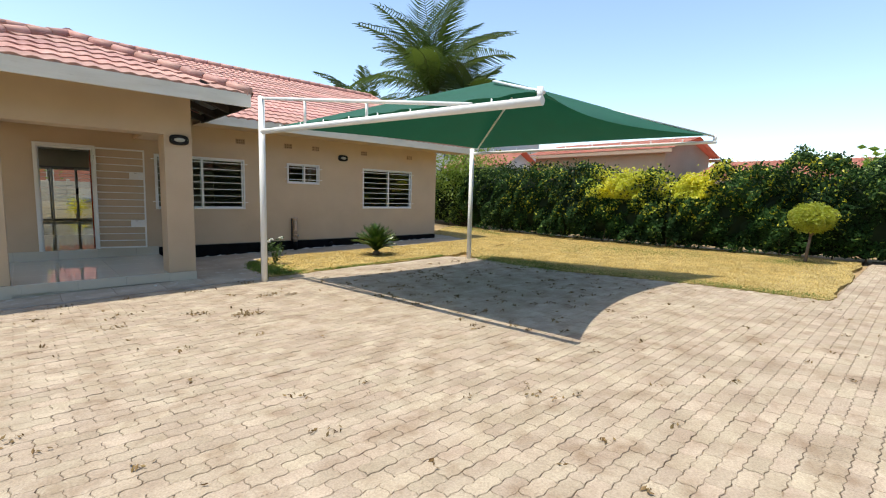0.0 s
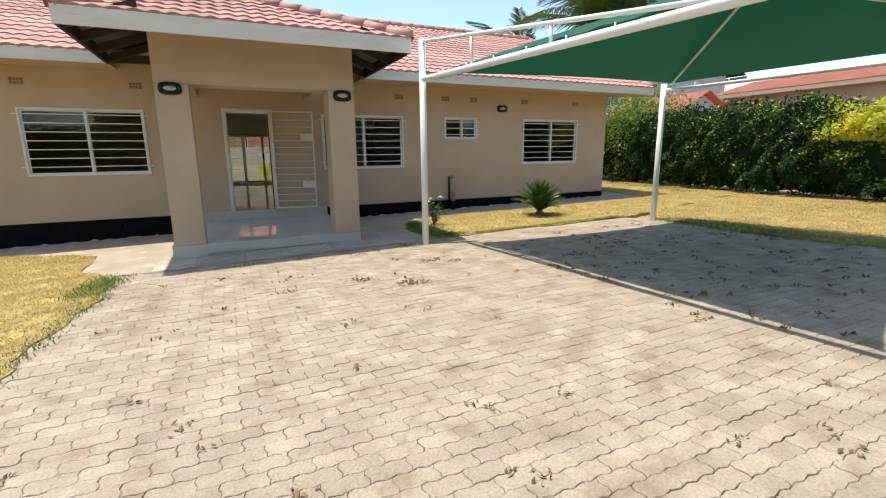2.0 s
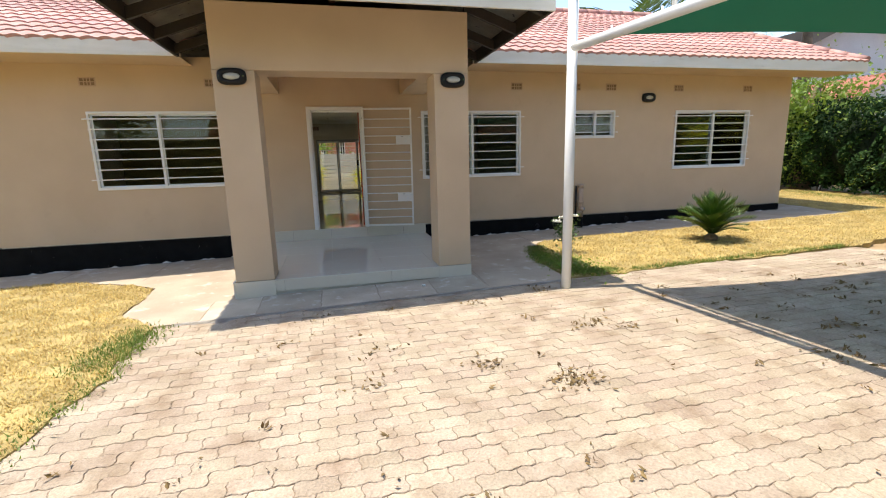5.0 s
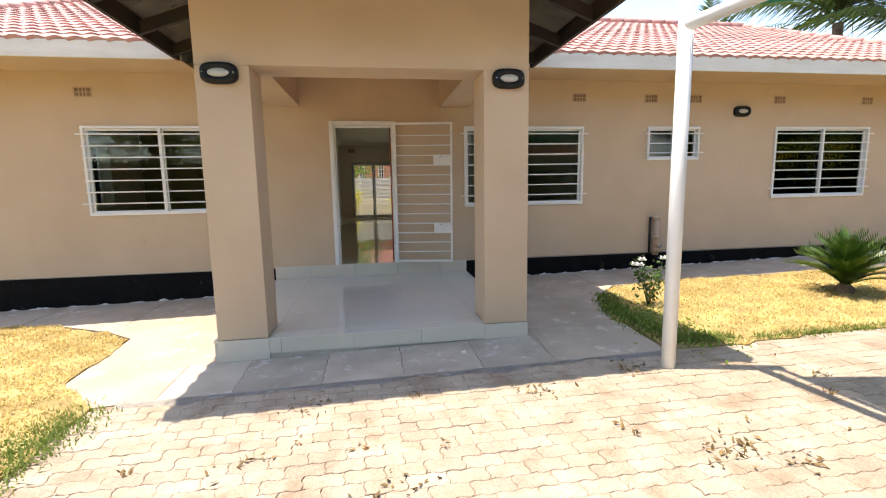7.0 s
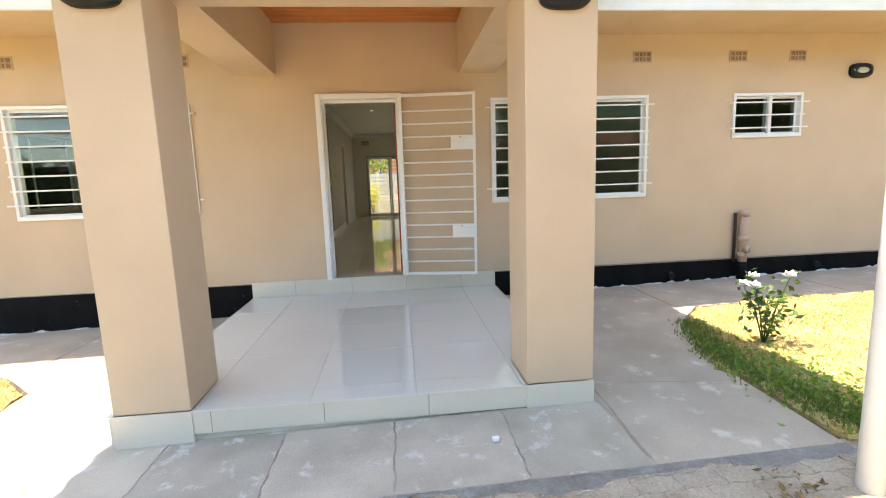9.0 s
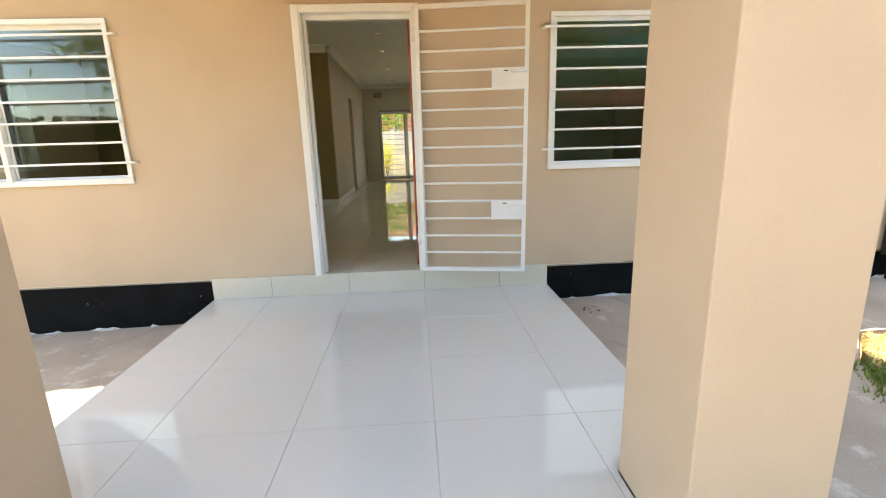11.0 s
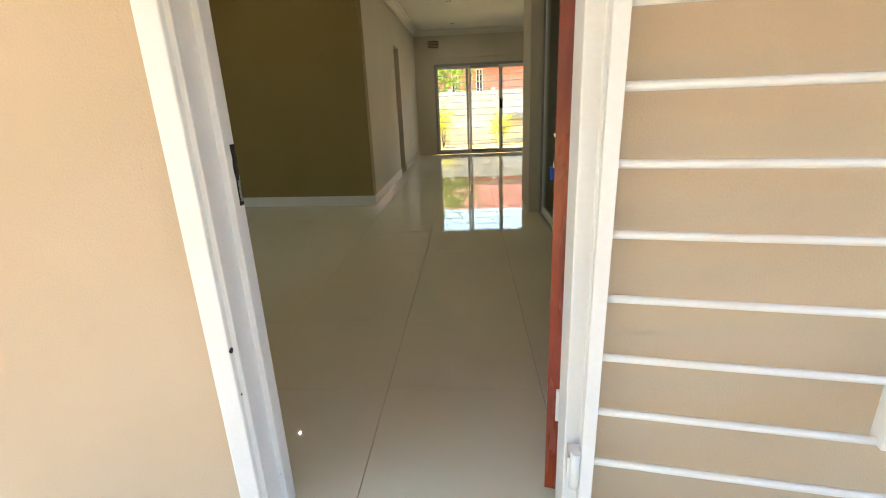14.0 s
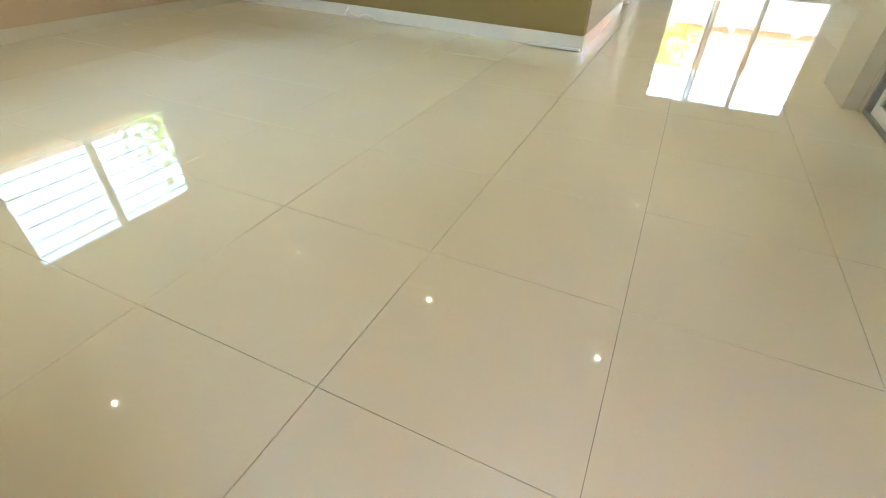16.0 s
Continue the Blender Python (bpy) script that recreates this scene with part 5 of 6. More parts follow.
hedge = thing("hedge", (14.3, -3, 0), "tall dense dark green garden hedge with yellow-leaved stretch", "hedge", kind="stuff")
hedge.location = (0, 0, 0)
P = hedge_points(80000, 0.95)
yel = np.exp(-((P[:, 1] + 4.6) / 0.55) ** 2) * (P[:, 2] > 1.65) + 0.85 * np.exp(-((P[:, 1] + 6.6) / 0.55) ** 2) * (P[:, 2] > 1.7) + 0.12 * np.exp(-((P[:, 1] + 5.6) / 1.5) ** 2) * (P[:, 2] > 1.2)
yel += 0.05 * (np.abs(P[:, 1] + 5) < 5) * (P[:, 2] > 1.0)
ky = rng.random(len(P)) < 1.5 * yel
kb = (~ky) & (rng.random(len(P)) < 0.05 + 0.10 * ((P[:, 1] < -8) & (P[:, 2] > 1.9)) + 0.3 * (P[:, 1] > 3))
for nm, k, m in (("dark_leaves", ~ky & ~kb, LEAF), ("yellow_leaves", ky, LEAFY), ("bright_leaves", kb, LEAFB)):
    o = new(nm, leaf_mesh(nm, P[k], 0.05, m, 0.25, 0.5, (-0.6, -0.2, 0.3)))
    o.parent = hedge
# dark lumps added behind the leaves, coloured as the hedge's inner shade
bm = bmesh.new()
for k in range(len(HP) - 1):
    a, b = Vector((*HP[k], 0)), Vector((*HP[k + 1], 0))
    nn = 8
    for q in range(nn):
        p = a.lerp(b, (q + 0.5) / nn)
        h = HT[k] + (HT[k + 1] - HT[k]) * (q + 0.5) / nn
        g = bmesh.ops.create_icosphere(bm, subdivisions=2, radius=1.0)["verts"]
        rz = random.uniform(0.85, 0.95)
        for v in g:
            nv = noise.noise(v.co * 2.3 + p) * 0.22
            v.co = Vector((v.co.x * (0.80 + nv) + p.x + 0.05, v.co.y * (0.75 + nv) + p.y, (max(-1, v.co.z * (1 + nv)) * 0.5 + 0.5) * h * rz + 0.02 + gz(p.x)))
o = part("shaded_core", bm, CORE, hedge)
# stems under the hedge
bm = bmesh.new()
for k in range(46):
    f = random.random() * (len(HP) - 1.01)
    i = int(f)
    p = Vector((*HP[i], 0)).lerp(Vector((*HP[i + 1], 0)), f - i)
    x, y = p.x - 0.55 + random.uniform(-0.15, 0.2), p.y + random.uniform(-0.2, 0.2)
    tube(bm, [(x, y, gz(x) - 0.1), (x + 0.1, y + random.uniform(-0.1, 0.1), 0.9)], [0.022, 0.014], 5)
part("stems", bm, BARK, hedge)
tr = thing("tree", (15.0, 3.55, gz(15)), "stout brown tree trunk rising into the hedge", "tree", "background trees")
bm = bmesh.new()
tube(bm, [(0, 0, -0.1), (0, 0, 0.25), (0.03, 0.02, 0.9), (0.1, 0.05, 1.8), (0.2, 0, 3.2)], [0.30, 0.23, 0.19, 0.16, 0.1], 12)
part("trunk", bm, BARK, tr)
q = rng.normal(size=(3600, 3)) * [0.7, 0.9, 0.6] + [-0.1, 0, 2.55]
o = new("crown", leaf_mesh("crown", q, 0.07, LEAFB))
o.parent = tr


# ---- palms ----
def palm_frond(seed, L, dead=False):
    r = random.Random(seed)
    bm = bmesh.new()
    n = 52
    pts = [Vector((0, L * (k / n), L * (0.2 * math.sin(1.3 * k / n) - 0.66 * (k / n) ** 2.3))) for k in range(n + 1)]
    tube(bm, pts[::8] + [pts[-1]], [0.045 * (1 - 0.12 * i) for i in range(len(pts[::8]) + 1)], 6)
    for k in range(5, n + 1):
        f = k / n
        w = L * 0.27 * math.sin(math.pi * (0.15 + 0.78 * f)) + 0.06
        for s in (-1, 1):
            b = pts[k]
            j = r.uniform(-0.10, 0.10)
            m = b + Vector((s * w * 0.5, w * 0.3 + j * 0.3, 0.02))
            tip = b + Vector((s * w * 0.86, w * 0.62 + j, -w * r.uniform(0.4, 0.85)))
            wd = Vector((0, 0.034, 0))
            vs = [bm.verts.new(p) for p in (b - wd * 0.5, b + wd * 0.5, m + wd, tip, m - wd)]
            bm.faces.new((vs[0], vs[1], vs[2], vs[4]))
            bm.faces.new((vs[4], vs[2], vs[3]))
    return mesh_from("frond", bm, PALMG)


def palm(loc, height, L, n, seed):
    ob = thing("palm_tree", loc, "tall feathery palm behind the house", "palm tree", "palms")
    bm = bmesh.new()
    pts = [(0.10 * math.sin(z * 0.5), 0, z) for z in np.linspace(-0.3, height, 14)]
    tube(bm, pts, [0.24 - 0.008 * i + (0.02 if i % 2 else 0) for i in range(14)], 12)
    part("trunk", bm, BARK, ob)
    ms = [palm_frond(seed + k, L) for k in range(3)]
    top = Vector(pts[-1])
    r = random.Random(seed)
    for k in range(n):
        o = new("frond", ms[k % 3])
        o.parent = ob
        f = k / n
        o.location = top + Vector((0, 0, 0.1))
        o.rotation_euler = (radians(86 - 62 * f ** 1.1 + r.uniform(-8, 8)), r.uniform(-0.25, 0.25), k * 2.39996 + r.uniform(-0.2, 0.2))
        s = r.uniform(0.8, 1.15)
        o.scale = (s, s, s)
    return ob


palm((15.6, 6.7, 0.2), 6.2, 4.7, 20, 11)
palm((17.0, 5.6, 0.2), 5.5, 3.2, 12, 23)
palm((14.6, 11.5, 0.2), 4.9, 3.2, 12, 31)


# ---- neighbours ----
def cottage(name, loc, w, d, h, rise, over, wallmat, roofmat, label, windows, rot=0.0, group=""):
    """A gabled house: w along local x, d along local y, ridge along x; windows: (side y sign, x, z, w, h)."""
    ob = thing(name, loc, label, "house", group)
    ob.rotation_euler = (0, 0, radians(rot))
    bm = boxm(-w / 2, w / 2, -d / 2, d / 2, -0.4, h)
    g = [bm.verts.new((x, y, z)) for x in (-w / 2 + 0.01, w / 2 - 0.01) for y, z in ((-d / 2, h + 0.002), (d / 2, h + 0.002), (0, h + rise - 0.1))]
    for q in ((0, 1, 2), (3, 5, 4), (1, 4, 5, 2), (2, 5, 3, 0)):
        bm.faces.new([g[i] for i in q])
    part("wall", bm, wallmat, ob)
    for s in (-1, 1):
        bm = bmesh.new()
        D, X = d / 2 + over, w / 2 + over
        z0 = h - rise * over / (d / 2)
        n = int(2 * X / 0.12)
        ny = 8
        rows = []
        for j in range(ny + 1):
            f = j / ny
            rows.append([bm.verts.new((-X + 2 * X * k / n, s * D * (1 - f), z0 + (h + rise - z0) * f + 0.06 + (0.03 if k % 2 else 0))) for k in range(n + 1)])
        for r0, r1 in zip(rows, rows[1:]):
            for k in range(n):
                bm.faces.new((r0[k], r0[k + 1], r1[k + 1], r1[k]))
        bmesh.ops.solidify(bm, geom=bm.faces[:], thickness=0.05)
        part("roof_slope", bm, roofmat, ob)
        part("fascia", boxm(-X, X, s * D - 0.02, s * D + 0.02, z0 - 0.16, z0 + 0.03), PLUMBING, ob)
    for side, x, z, ww, hh in windows:
        y = side * (d / 2)
        fr = part("window", boxm(x - ww / 2, x + ww / 2, y - 0.03, y + 0.03, z, z + hh), WHITE, ob)
        part("pane", boxm(x - ww / 2 + 0.06, x - 0.03, y - 0.036, y + 0.036, z + 0.06, z + hh - 0.06), DARKGLASS, fr)
        part("pane", boxm(x + 0.03, x + ww / 2 - 0.06, y - 0.036, y + 0.036, z + 0.06, z + hh - 0.06), DARKGLASS, fr)
    return ob


cottage("neighbour_house", (29.5, 3.4, 0.2), 8.6, 7.0, 4.35, 0.85, 0.55, NEIGH, FARROOF, "tan bungalow with a red tiled roof behind the hedge", [(1, -2.5, 1.5, 1.6, 1.2), (1, 1.5, 1.5, 1.6, 1.2)], 90, "neighbour houses")
cottage("neighbour_house", (30.5, -7.2, 0.2), 9.0, 6.5, 2.75, 1.0, 0.6, NEIGH, FARROOF, "low tan house with a faded red roof beyond the hedge", [(1, -1.5, 1.3, 1.4, 1.1), (1, 2.0, 1.3, 1.4, 1.1)], 90, "neighbour houses")
cottage("neighbour_house", (28.5, 17.0, 0.2), 10.0, 7.5, 6.6, 1.6, 0.9, NEIGHW, DARKWOOD, "pale two-storey house with dark eaves", [(1, -2.0, 4.3, 1.4, 1.2), (1, 2.4, 4.3, 1.4, 1.2), (1, -2.0, 1.3, 1.4, 1.2)], 90, "neighbour houses")
cottage("outbuilding", (23.5, 9.6, 0.2), 5.0, 3.0, 3.5, 0.8, 0.4, NEIGHW, FARROOF, "small pale outbuilding with a red roof", [], 90)
cottage("neighbour_house", (4.0, 27.0, 0.1), 20.0, 8.0, 3.4, 2.0, 0.6, PINK, FARROOF, "salmon pink house with a red roof beyond the garden wall", [(-1, -4.0, 1.7, 0.35, 1.2), (-1, -2.8, 1.7, 0.35, 1.2), (-1, 0.5, 1.7, 0.35, 1.2), (-1, 1.7, 1.7, 0.35, 1.2)], 0, "neighbour houses")
cottage("neighbour_house", (6.0, -31.0, 0.0), 26.0, 8.0, 3.6, 3.2, 0.6, NEIGH, FARROOF, "tan bungalow with a red roof across the drive", [(1, -5.0, 1.2, 1.6, 1.2), (1, 3.0, 1.2, 1.6, 1.2)], 0, "neighbour houses")

# ---- back garden behind the house ----
struct("lawn_back", flat_patch([(-9, 12.4), (12, 12.4), (12, 16.2), (-9, 16.2)], 0.06, 0.0), TURF, "sunlit straw-coloured back lawn", "lawn")
struct("pavement_back", flat_patch([(-6, 10.01), (11, 10.01), (11, 12.4), (-6, 12.4)], 0.06, 0.02), CONCRETE, "concrete strip behind the house", "pavement")
gw = thing("garden_wall", (0, 16.0, 0.0), "pale precast concrete panel garden wall", "wall")
for i in range(-5, 8):
    x = i * 1.52
    part("wall_post", boxm(x - 0.06, x + 0.06, -0.07, 0.07, -0.3, 1.93, bevel=0.01), PRECAST, gw)
    for k in range(6):
        part("panel", boxm(x + 0.062, x + 1.458, -0.025, 0.025, 0.0 + k * 0.305, 0.298 + k * 0.305, bevel=0.008), PRECAST, gw)
bb = solo("meter_box", boxm(-0.35, 0.35, -0.12, 0.12, -0.09, 0.09, bevel=0.01), GREYALU, (2.35, 15.80, 0.96), "grey box fixed on the garden wall", "meter box")
for x, y, h, m, lab in ((-0.25, 15.35, 1.35, LEAFY, "yellow-green shrub before the garden wall"), (1.75, 15.4, 0.95, LEAFY, "yellow-leaved shrub by the garden wall"), (3.45, 15.3, 0.75, LEAFB, "small green shrub by the garden wall"), (-3.0, 15.2, 1.7, LEAF, "dark green shrub by the garden wall")):
    sh = thing("shrub", (x, y, gz(x)), lab, "shrub", "garden wall shrubs")
    bm = bmesh.new()
    for k in range(6):
        a = k * 1.05
        tube(bm, [(0, 0, -0.05), (math.cos(a) * 0.1, math.sin(a) * 0.1, h * 0.5), (math.cos(a) * 0.22, math.sin(a) * 0.2, h * 0.9)], [0.016, 0.01, 0.004], 5)
    part("branches", bm, BARK, sh)
    q = rng.normal(size=(700, 3)) * [0.17, 0.15, h * 0.22] + [0, 0, h * 0.68]
    o = new("leaves", leaf_mesh("leaves", q, 0.04, m))
    o.parent = sh
te = thing("tree", (-1.2, 19.5, 0.0), "leafy green tree behind the garden wall", "tree", "background trees")
bm = bmesh.new()
tube(bm, [(0, 0, -0.1), (0.1, 0, 1.5), (0.0, 0.1, 2.6)], [0.16, 0.13, 0.08], 8)
part("trunk", bm, BARK, te)
q = rng.normal(size=(2600, 3)) * [1.0, 0.8, 0.65] + [0, 0, 3.0]
o = new("crown", leaf_mesh("crown", q, 0.10, LEAFB))
o.parent = te


# ---- garden left of the house, behind the camera, far trees ----
def tree(loc, h, r, n, mat, label, leaf=0.11, group="background trees"):
    ob = thing("tree", loc, label, "tree", group)
    bm = bmesh.new()
    tube(bm, [(0, 0, -0.2), (0.1, 0.05, h * 0.3), (0, 0.1, h * 0.62)], [0.035 * h, 0.027 * h, 0.015 * h], 8)
    C_ = []
    for k in range(8):
        a, e = k * 2.4, random.uniform(0.55, 0.95)
        c = Vector((math.cos(a) * r * random.uniform(0.3, 0.75), math.sin(a) * r * random.uniform(0.3, 0.75), h * e))
        tube(bm, [(0.05, 0.05, h * 0.4), (c * 0.5) + Vector((0, 0, h * 0.22)), c], [0.014 * h, 0.009 * h, 0.003 * h], 5)
        C_.append(c)
    part("trunk", bm, BARK, ob)
    q = np.concatenate([rng.normal(size=(n // 8, 3)) * [r * 0.30, r * 0.30, h * 0.10] + np.array(c) for c in C_])
    o = new("crown", leaf_mesh("crown", q, leaf, mat))
    o.parent = ob
    return ob


tree((-9.8, 8.5, -0.2), 4.6, 2.0, 4200, LEAFB, "bright green garden tree beside the house")
tree((-7.9, 5.6, -0.2), 2.3, 1.3, 3600, LEAFB, "leafy bright green shrub tree at the house side", 0.09)
tree((-6.8, 4.6, -0.25), 1.3, 0.8, 2600, LEAF, "low dark green bush beside the house", 0.07)
tree((-9.2, 5.2, -0.25), 1.9, 1.4, 3000, LEAF, "dark green bush beside the house", 0.08)
tree((-6.6, 4.3, -0.25), 1.9, 0.95, 4600, LEAF, "dense dark green bush beside the house", 0.07)
tree((-7.3, 6.4, -0.25), 3.4, 1.4, 5200, LEAFB, "bright yellow-green shrub tree beside the house", 0.09)
cottage("neighbour_house", (-19.0, 3.0, -0.3), 16.0, 8.0, 5.6, 1.6, 0.6, CREAM, FARROOF, "cream two-storey house beside the garden", [(-1, -3.0, 1.3, 1.4, 1.2), (-1, 3.0, 1.3, 1.4, 1.2)], 90, "neighbour houses")
tree((-14.0, -3.0, -0.2), 5.0, 3.0, 3600, LEAFB, "broad green garden tree")
tree((-13.0, -9.0, -0.2), 4.4, 2.6, 3600, LEAFB, "broad bright green garden tree")
for k, (x, y, h) in enumerate(((48, -24, 9), (60, -20, 10), (42, -30, 8), (70, -14, 10))):
    tree((x, y, 0.2), h, h * 0.5, 2600, LEAF, "distant dark green tree", 0.3)
for x, y, h in ((20.5, -10.6, 2.9), (22.5, -13.0, 3.2), (28.0, -15.5, 3.8)):
    tree((x, y, 0.2), h, h * 0.45, 2400, LEAFB, "leafy green tree beyond the hedge", 0.14)
# two unseen trees added to block the sky that the small window reflects
for x, y, h in ((21.5, -18.0, 8.0), (26, -23, 9.5)):
    tree((x, y, 0.0), h, h * 0.5, 6400, LEAF, "unseen dark tree added to keep bright sky out of the window reflections", 0.2)
for x, y, h in ((-12, -23, 8.5), (-5, -24, 8.0), (1.5, -23, 7.4), (9, -23, 8.4), (16, -22.5, 8.5)):
    tree((x, y, 0.0), h, h * 0.5, 5600, LEAFB, "garden tree across the drive", 0.19)
# unseen leafy screen added behind the camera so the windows reflect something dark
bh = thing("back_hedge", (0, -20.0, 0), "unseen dark green hedge added across the drive to darken the window reflections", "hedge", kind="stuff")
n = 14000
P = np.column_stack([rng.uniform(-18, 20, n), rng.normal(0, 0.2, n) + 0.5, rng.uniform(0.05, 3.0, n)])
o = new("leaves", leaf_mesh("leaves", P, 0.13, LEAF))
o.parent = bh
# dark box added behind the leaves, inner shade put into its colour
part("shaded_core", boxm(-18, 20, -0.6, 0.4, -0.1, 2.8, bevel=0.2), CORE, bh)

# ---- litter ----
lit = []
for cx, cy_, n, s in ((1.80, -5.64, 70, 0.10), (1.33, -5.22, 44, 0.08), (1.84, -5.50, 30, 0.08), (2.46, -4.73, 44, 0.09), (2.73, -4.93, 18, 0.06), (0.87, -6.49, 16, 0.08), (1.70, -3.80, 22, 0.08), (0.60, -4.73, 20, 0.12), (0.46, -5.21, 20, 0.12), (2.5, -3.62, 30, 0.09), (-0.2, -4.3, 14, 0.12), (0.1, -3.75, 16, 0.12), (2.25, -0.35, 9, 0.05)):
    lit.append(np.column_stack([rng.normal(cx, s, n), rng.normal(cy_, s * 0.7, n)]))
for k in range(210):
    c = rng.uniform([-1.3, -11.5], [9.5, -3.6])
    n = int(rng.integers(2, 9))
    lit.append(np.column_stack([rng.normal(c[0], 0.03, n), rng.normal(c[1], 0.025, n)]))
for k in range(120):
    c = rng.uniform([3.6, -8.6], [7.6, -4.0])
    lit.append(np.column_stack([rng.normal(c[0], 0.035, 10), rng.normal(c[1], 0.025, 10)]))
p = np.concatenate(lit)
p = p[in_poly(p[:, 0], p[:, 1], PAVE) | (p[:, 1] > -1)]
P = np.column_stack([p, ground_z(p[:, 0]) + rng.uniform(0.010, 0.02, len(p))])
tagged(new("leaf_litter", leaf_mesh("leaf_litter", P, 0.021, DRYLEAF, 1.6, 0.42)), "dry brown leaf litter scattered on the pavers", "leaf litter", kind="stuff")
solo("bottle_cap", boxm(-0.02, 0.02, -0.014, 0.014, 0, 0.02, bevel=0.004), WHITE, (1.30, -3.02, gz(1.3) + 0.012), "small white plastic scrap on the slabs", "litter")

# ---- mortar smears along the plinth, cracks in the apron ----
SMEAR = rich("pale_mortar_smear", (0.66, 0.64, 0.61), (0.48, 0.45, 0.41), 14, (0.8, 0.95), 0.6, 90)


def smear(x0, x1, y):
    r = random.Random(int(x0 * 100))
    bm = bmesh.new()
    x = x0
    while x < x1:
        w = r.uniform(0.05, 0.35)
        k = max(3, int(w / 0.03))
        low, top, out = [], [], []
        for i in range(k + 1):
            f = i / k
            u = x + w * f
            e = math.sin(math.pi * f)
            low.append(bm.verts.new((u, y, gz(u) - 0.01)))
            top.append(bm.verts.new((u, y - 0.004 * e, gz(u) + 0.006 + e * r.uniform(0.004, 0.030))))
            out.append(bm.verts.new((u, y - 0.004 - e * r.uniform(0.01, 0.05), gz(u) + 0.0055)))
        for i in range(k):
            bm.faces.new((top[i], top[i + 1], out[i + 1], out[i]))
            bm.faces.new((top[i + 1], top[i], low[i], low[i + 1]))
        x += w + r.uniform(0.0, 0.25)
    return bm


struct("trim_mortar_left", smear(-4.3, -0.62, -0.008), SMEAR, "pale mortar splashes along the black plinth", "mortar")
struct("trim_mortar_right", smear(2.15, 9.9, -0.008), SMEAR, "pale mortar splashes along the black plinth", "mortar")


def groove(a, b, w=0.007):
    """A dark wandering crack in the concrete."""
    r = random.Random(int(a[0] * 77))
    bm = bmesh.new()
    n = 14
    d = Vector((b[0] - a[0], b[1] - a[1], 0))
    s = Vector((-d.y, d.x, 0)).normalized()
    L = []
    for i in range(n + 1):
        p = Vector((a[0], a[1], 0)) + d * (i / n) + s * r.uniform(-0.006, 0.006)
        h = w * r.uniform(0.5, 1.0)
        L.append([bm.verts.new((q.x, q.y, gz(q.x) + 0.006)) for q in (p - s * h, p + s * h)])
    for u, v in zip(L, L[1:]):
        bm.faces.new((u[0], v[0], v[1], u[1]))
    return bm


for a, b in (((-1.26, -0.04), (-1.86, -0.72)), ((-1.86, -0.72), (-2.1, -0.9)), ((2.52, -0.04), (2.62, -0.5)), ((2.15, -0.9), (2.3, -1.25))):
    struct("crack", groove(a, b), GROUT, "dark crack in the concrete apron", "crack")


for a, b in (((-0.525, -3.33), (-0.525, -2.705)), ((0.125, -3.33), (0.128, -2.705)), ((0.76, -3.33), (0.757, -2.705)), ((1.40, -3.33), (1.402, -2.705)), ((2.02, -3.30), (2.08, -1.95)), ((2.3, -2.5), (3.0, -2.62))):
    struct("crack", groove(a, b, 0.0075), GROUT, "dark crack in the worn concrete", "crack")


def mortar_band(x0, x1, y, w):
    """A ragged trowelled strip that feathers out over the first row of pavers."""
    r = random.Random(21)
    n = int((x1 - x0) / 0.035)
    rows_ = []
    bm = bmesh.new()
    for k in range(n + 1):
        u = x0 + (x1 - x0) * k / n
        d = w * (0.6 + 0.25 * math.sin(u * 5.1) + 0.15 * math.sin(u * 13.0)) + r.uniform(-0.02, 0.02)
        rows_.append([bm.verts.new((u, y - d * f, gz(u) + 0.0052 - 0.004 * f * f + (r.uniform(-0.0012, 0.0012) if 0 < f < 1 else 0))) for f in (0.0, 0.35, 0.7, 1.0)])
    for p, q in zip(rows_, rows_[1:]):
        for i in range(3):
            bm.faces.new((p[i], q[i], q[i + 1], p[i + 1]))
    bmesh.ops.solidify(bm, geom=bm.faces[:], thickness=0.006)
    return bm


MORTAR = rich("grey_mortar_wash", (0.45, 0.41, 0.36), (0.34, 0.30, 0.26), 9, (0.8, 0.95), 1.0, 60, spot=((0.55, 0.53, 0.50), 7, 0.56, 0.66, 0.6), grain=0.3)
struct("trim_mortar_edge", mortar_band(-1.3, 3.0, -3.355, 0.12), MORTAR, "rough grey mortar feathered over the paver edge", "mortar")


# ---- pavers ----
PL, PD = 0.210, 0.107


def paver_outline():
    a, L, D, g = 0.007, PL, PD, 0.0016
    wav = [(0, 0), (L * 0.14, a), (L * 0.36, -a), (L * 0.5, 0), (L * 0.64, a), (L * 0.86, -a), (L, 0)]
    low = [(x, w + g) for x, w in wav]
    high = [(x, D + w - g) for x, w in wav]
    e = 0.008
    right = [(L + e - g, D * 0.3), (L - e - g, D * 0.7)]
    left = [(-e + g, D * 0.7), (e + g, D * 0.3)]
    low[0], low[-1] = (g, g), (L - g, g)
    high[0], high[-1] = (g, D - g), (L - g, D - g)
    return low + right + high[::-1] + left


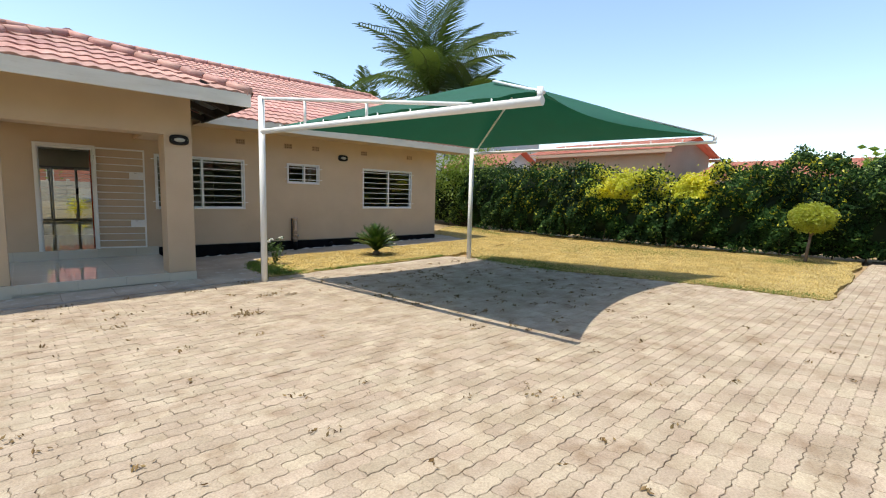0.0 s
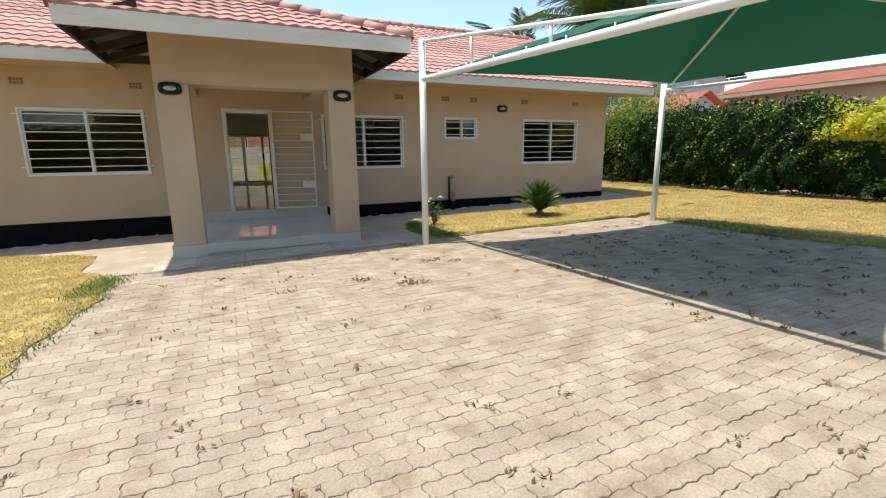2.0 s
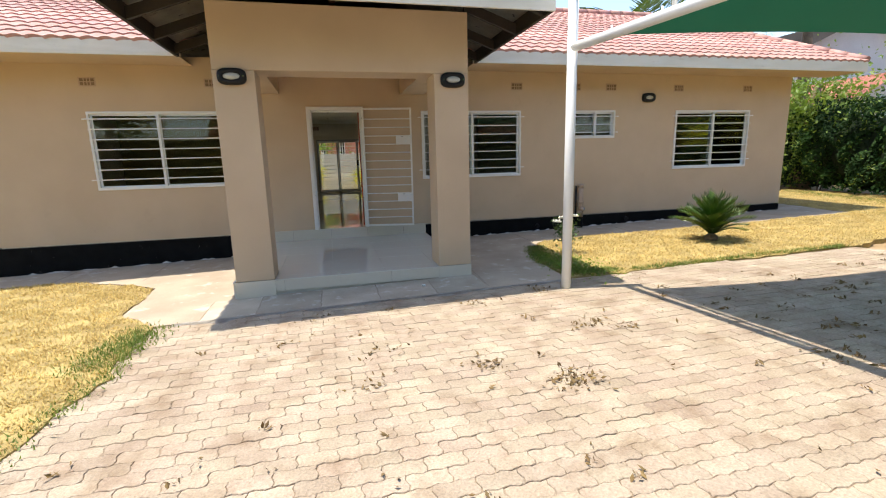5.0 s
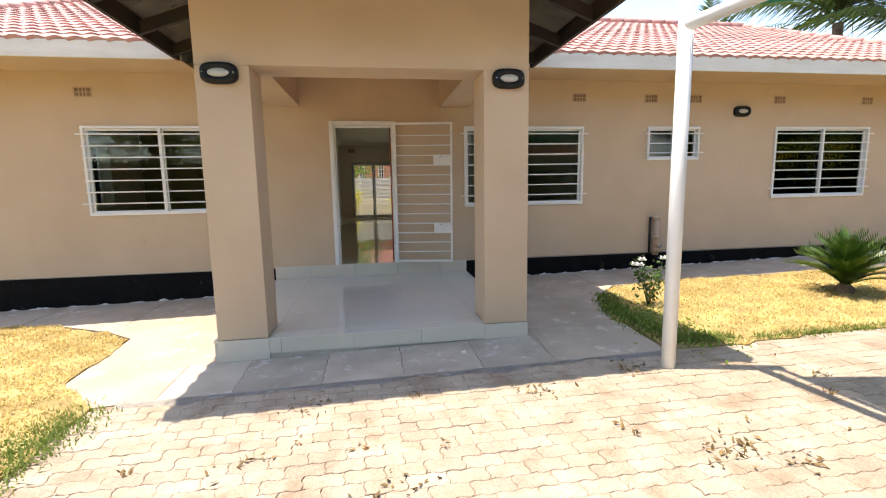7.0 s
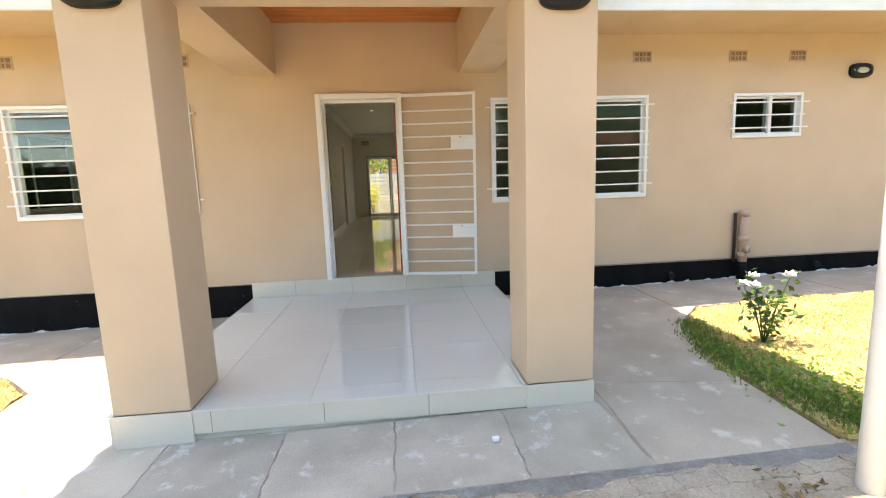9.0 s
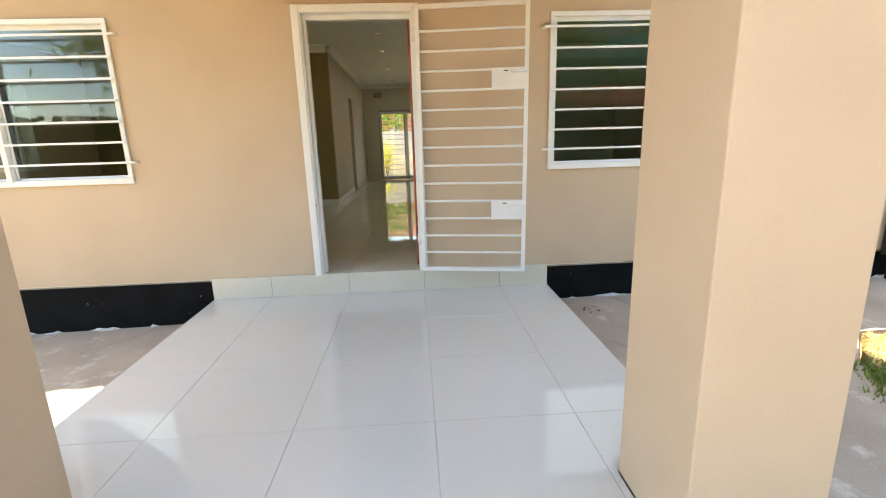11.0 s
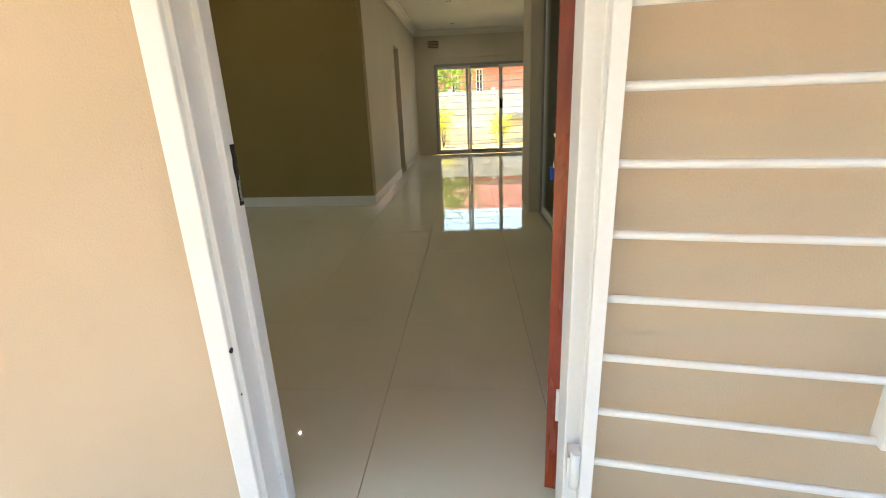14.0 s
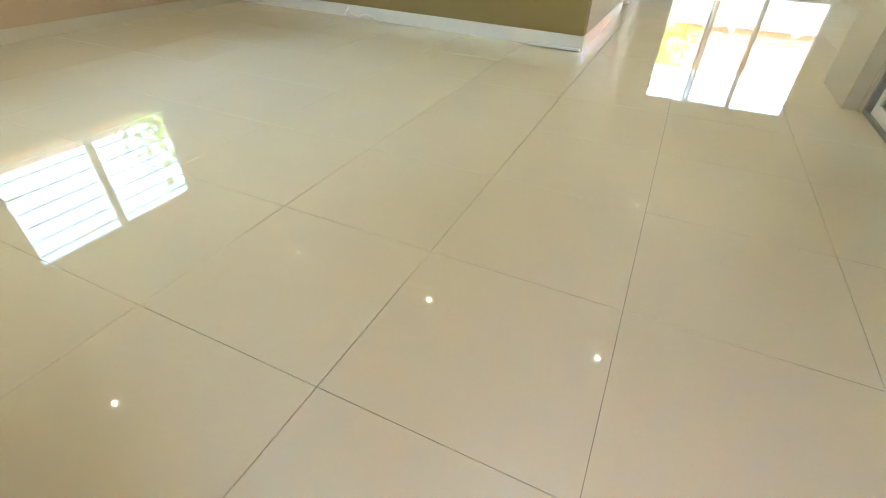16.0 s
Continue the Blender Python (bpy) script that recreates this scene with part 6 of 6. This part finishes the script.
OUT = np.array(paver_outline())
CEN = OUT.mean(0)
IN = CEN + (OUT - CEN) * [0.975, 0.95]
NO = len(OUT)
PV = np.concatenate([np.column_stack([OUT, np.full(NO, -0.012)]), np.column_stack([OUT, np.full(NO, -0.0035)]), np.column_stack([IN, np.zeros(NO)])])
PF = [tuple(r * NO + q for r, q in ((b, k), (b, (k + 1) % NO), (b + 1, (k + 1) % NO), (b + 1, k))) for b in (0, 1) for k in range(NO)] + [tuple(range(2 * NO, 3 * NO))]
paver_me = sheet("paver", PV.tolist(), PF, PAVER)
paving = thing("pavement_drive", (0, 0, 0), "sandy interlocking zigzag concrete pavers", "paving", kind="structure")
poly_in = PAVE
near_n, VV, FF, base = 0, [], [], 0
r2 = random.Random(3)
j0, j1 = int(-16 / PD), int(-3.36 / PD)
for j in range(j0, j1):
    y = j * PD
    xs_ = np.arange(-2.05, 15.3, PL) + (PL / 2 if j % 2 else 0)
    ok = in_poly(xs_ + PL / 2, np.full(len(xs_), y + PD / 2), poly_in) & in_poly(xs_ + 0.03, np.full(len(xs_), y + PD / 2), poly_in) & in_poly(xs_ + PL - 0.03, np.full(len(xs_), y + PD / 2), poly_in)
    for x in xs_[ok]:
        z = 0.02 * (min(x + PL / 2, 13.5) - 1) + r2.uniform(-0.002, 0.002)
        if near_n < 300 and -0.3 < x < 1.6 and -7.6 < y < -4.0:
            o = bpy.data.objects.new("paver", paver_me)
            scene.collection.objects.link(o)
            o.location = (x, y, z)
            o.rotation_euler = (r2.uniform(-1, 1) * 0.012, -0.02 + r2.uniform(-1, 1) * 0.008, r2.uniform(-1, 1) * 0.02)
            o.parent = paving
            near_n += 1
            continue
        q = PV.copy()
        yaw, dx, dy = r2.uniform(-0.02, 0.02), r2.uniform(-0.0016, 0.0016), r2.uniform(-0.0016, 0.0016)
        u, v = q[:, 0] - PL / 2, q[:, 1] - PD / 2
        q[:, 0], q[:, 1] = PL / 2 + u - yaw * v + dx, PD / 2 + v + yaw * u + dy
        q[:, 2] += (q[:, 0] - PL / 2) * (0.02 + r2.uniform(-0.008, 0.008)) + (q[:, 1] - PD / 2) * r2.uniform(-0.012, 0.012)
        VV.append(q + [x, y, z])
        FF.extend(tuple(base + i for i in f) for f in PF)
        base += len(PV)
o = new("paver_field", sheet("paver_field", np.concatenate(VV).tolist(), FF, PAVERF))
o.parent = paving
tagged(o, "", "", "", "stuff")
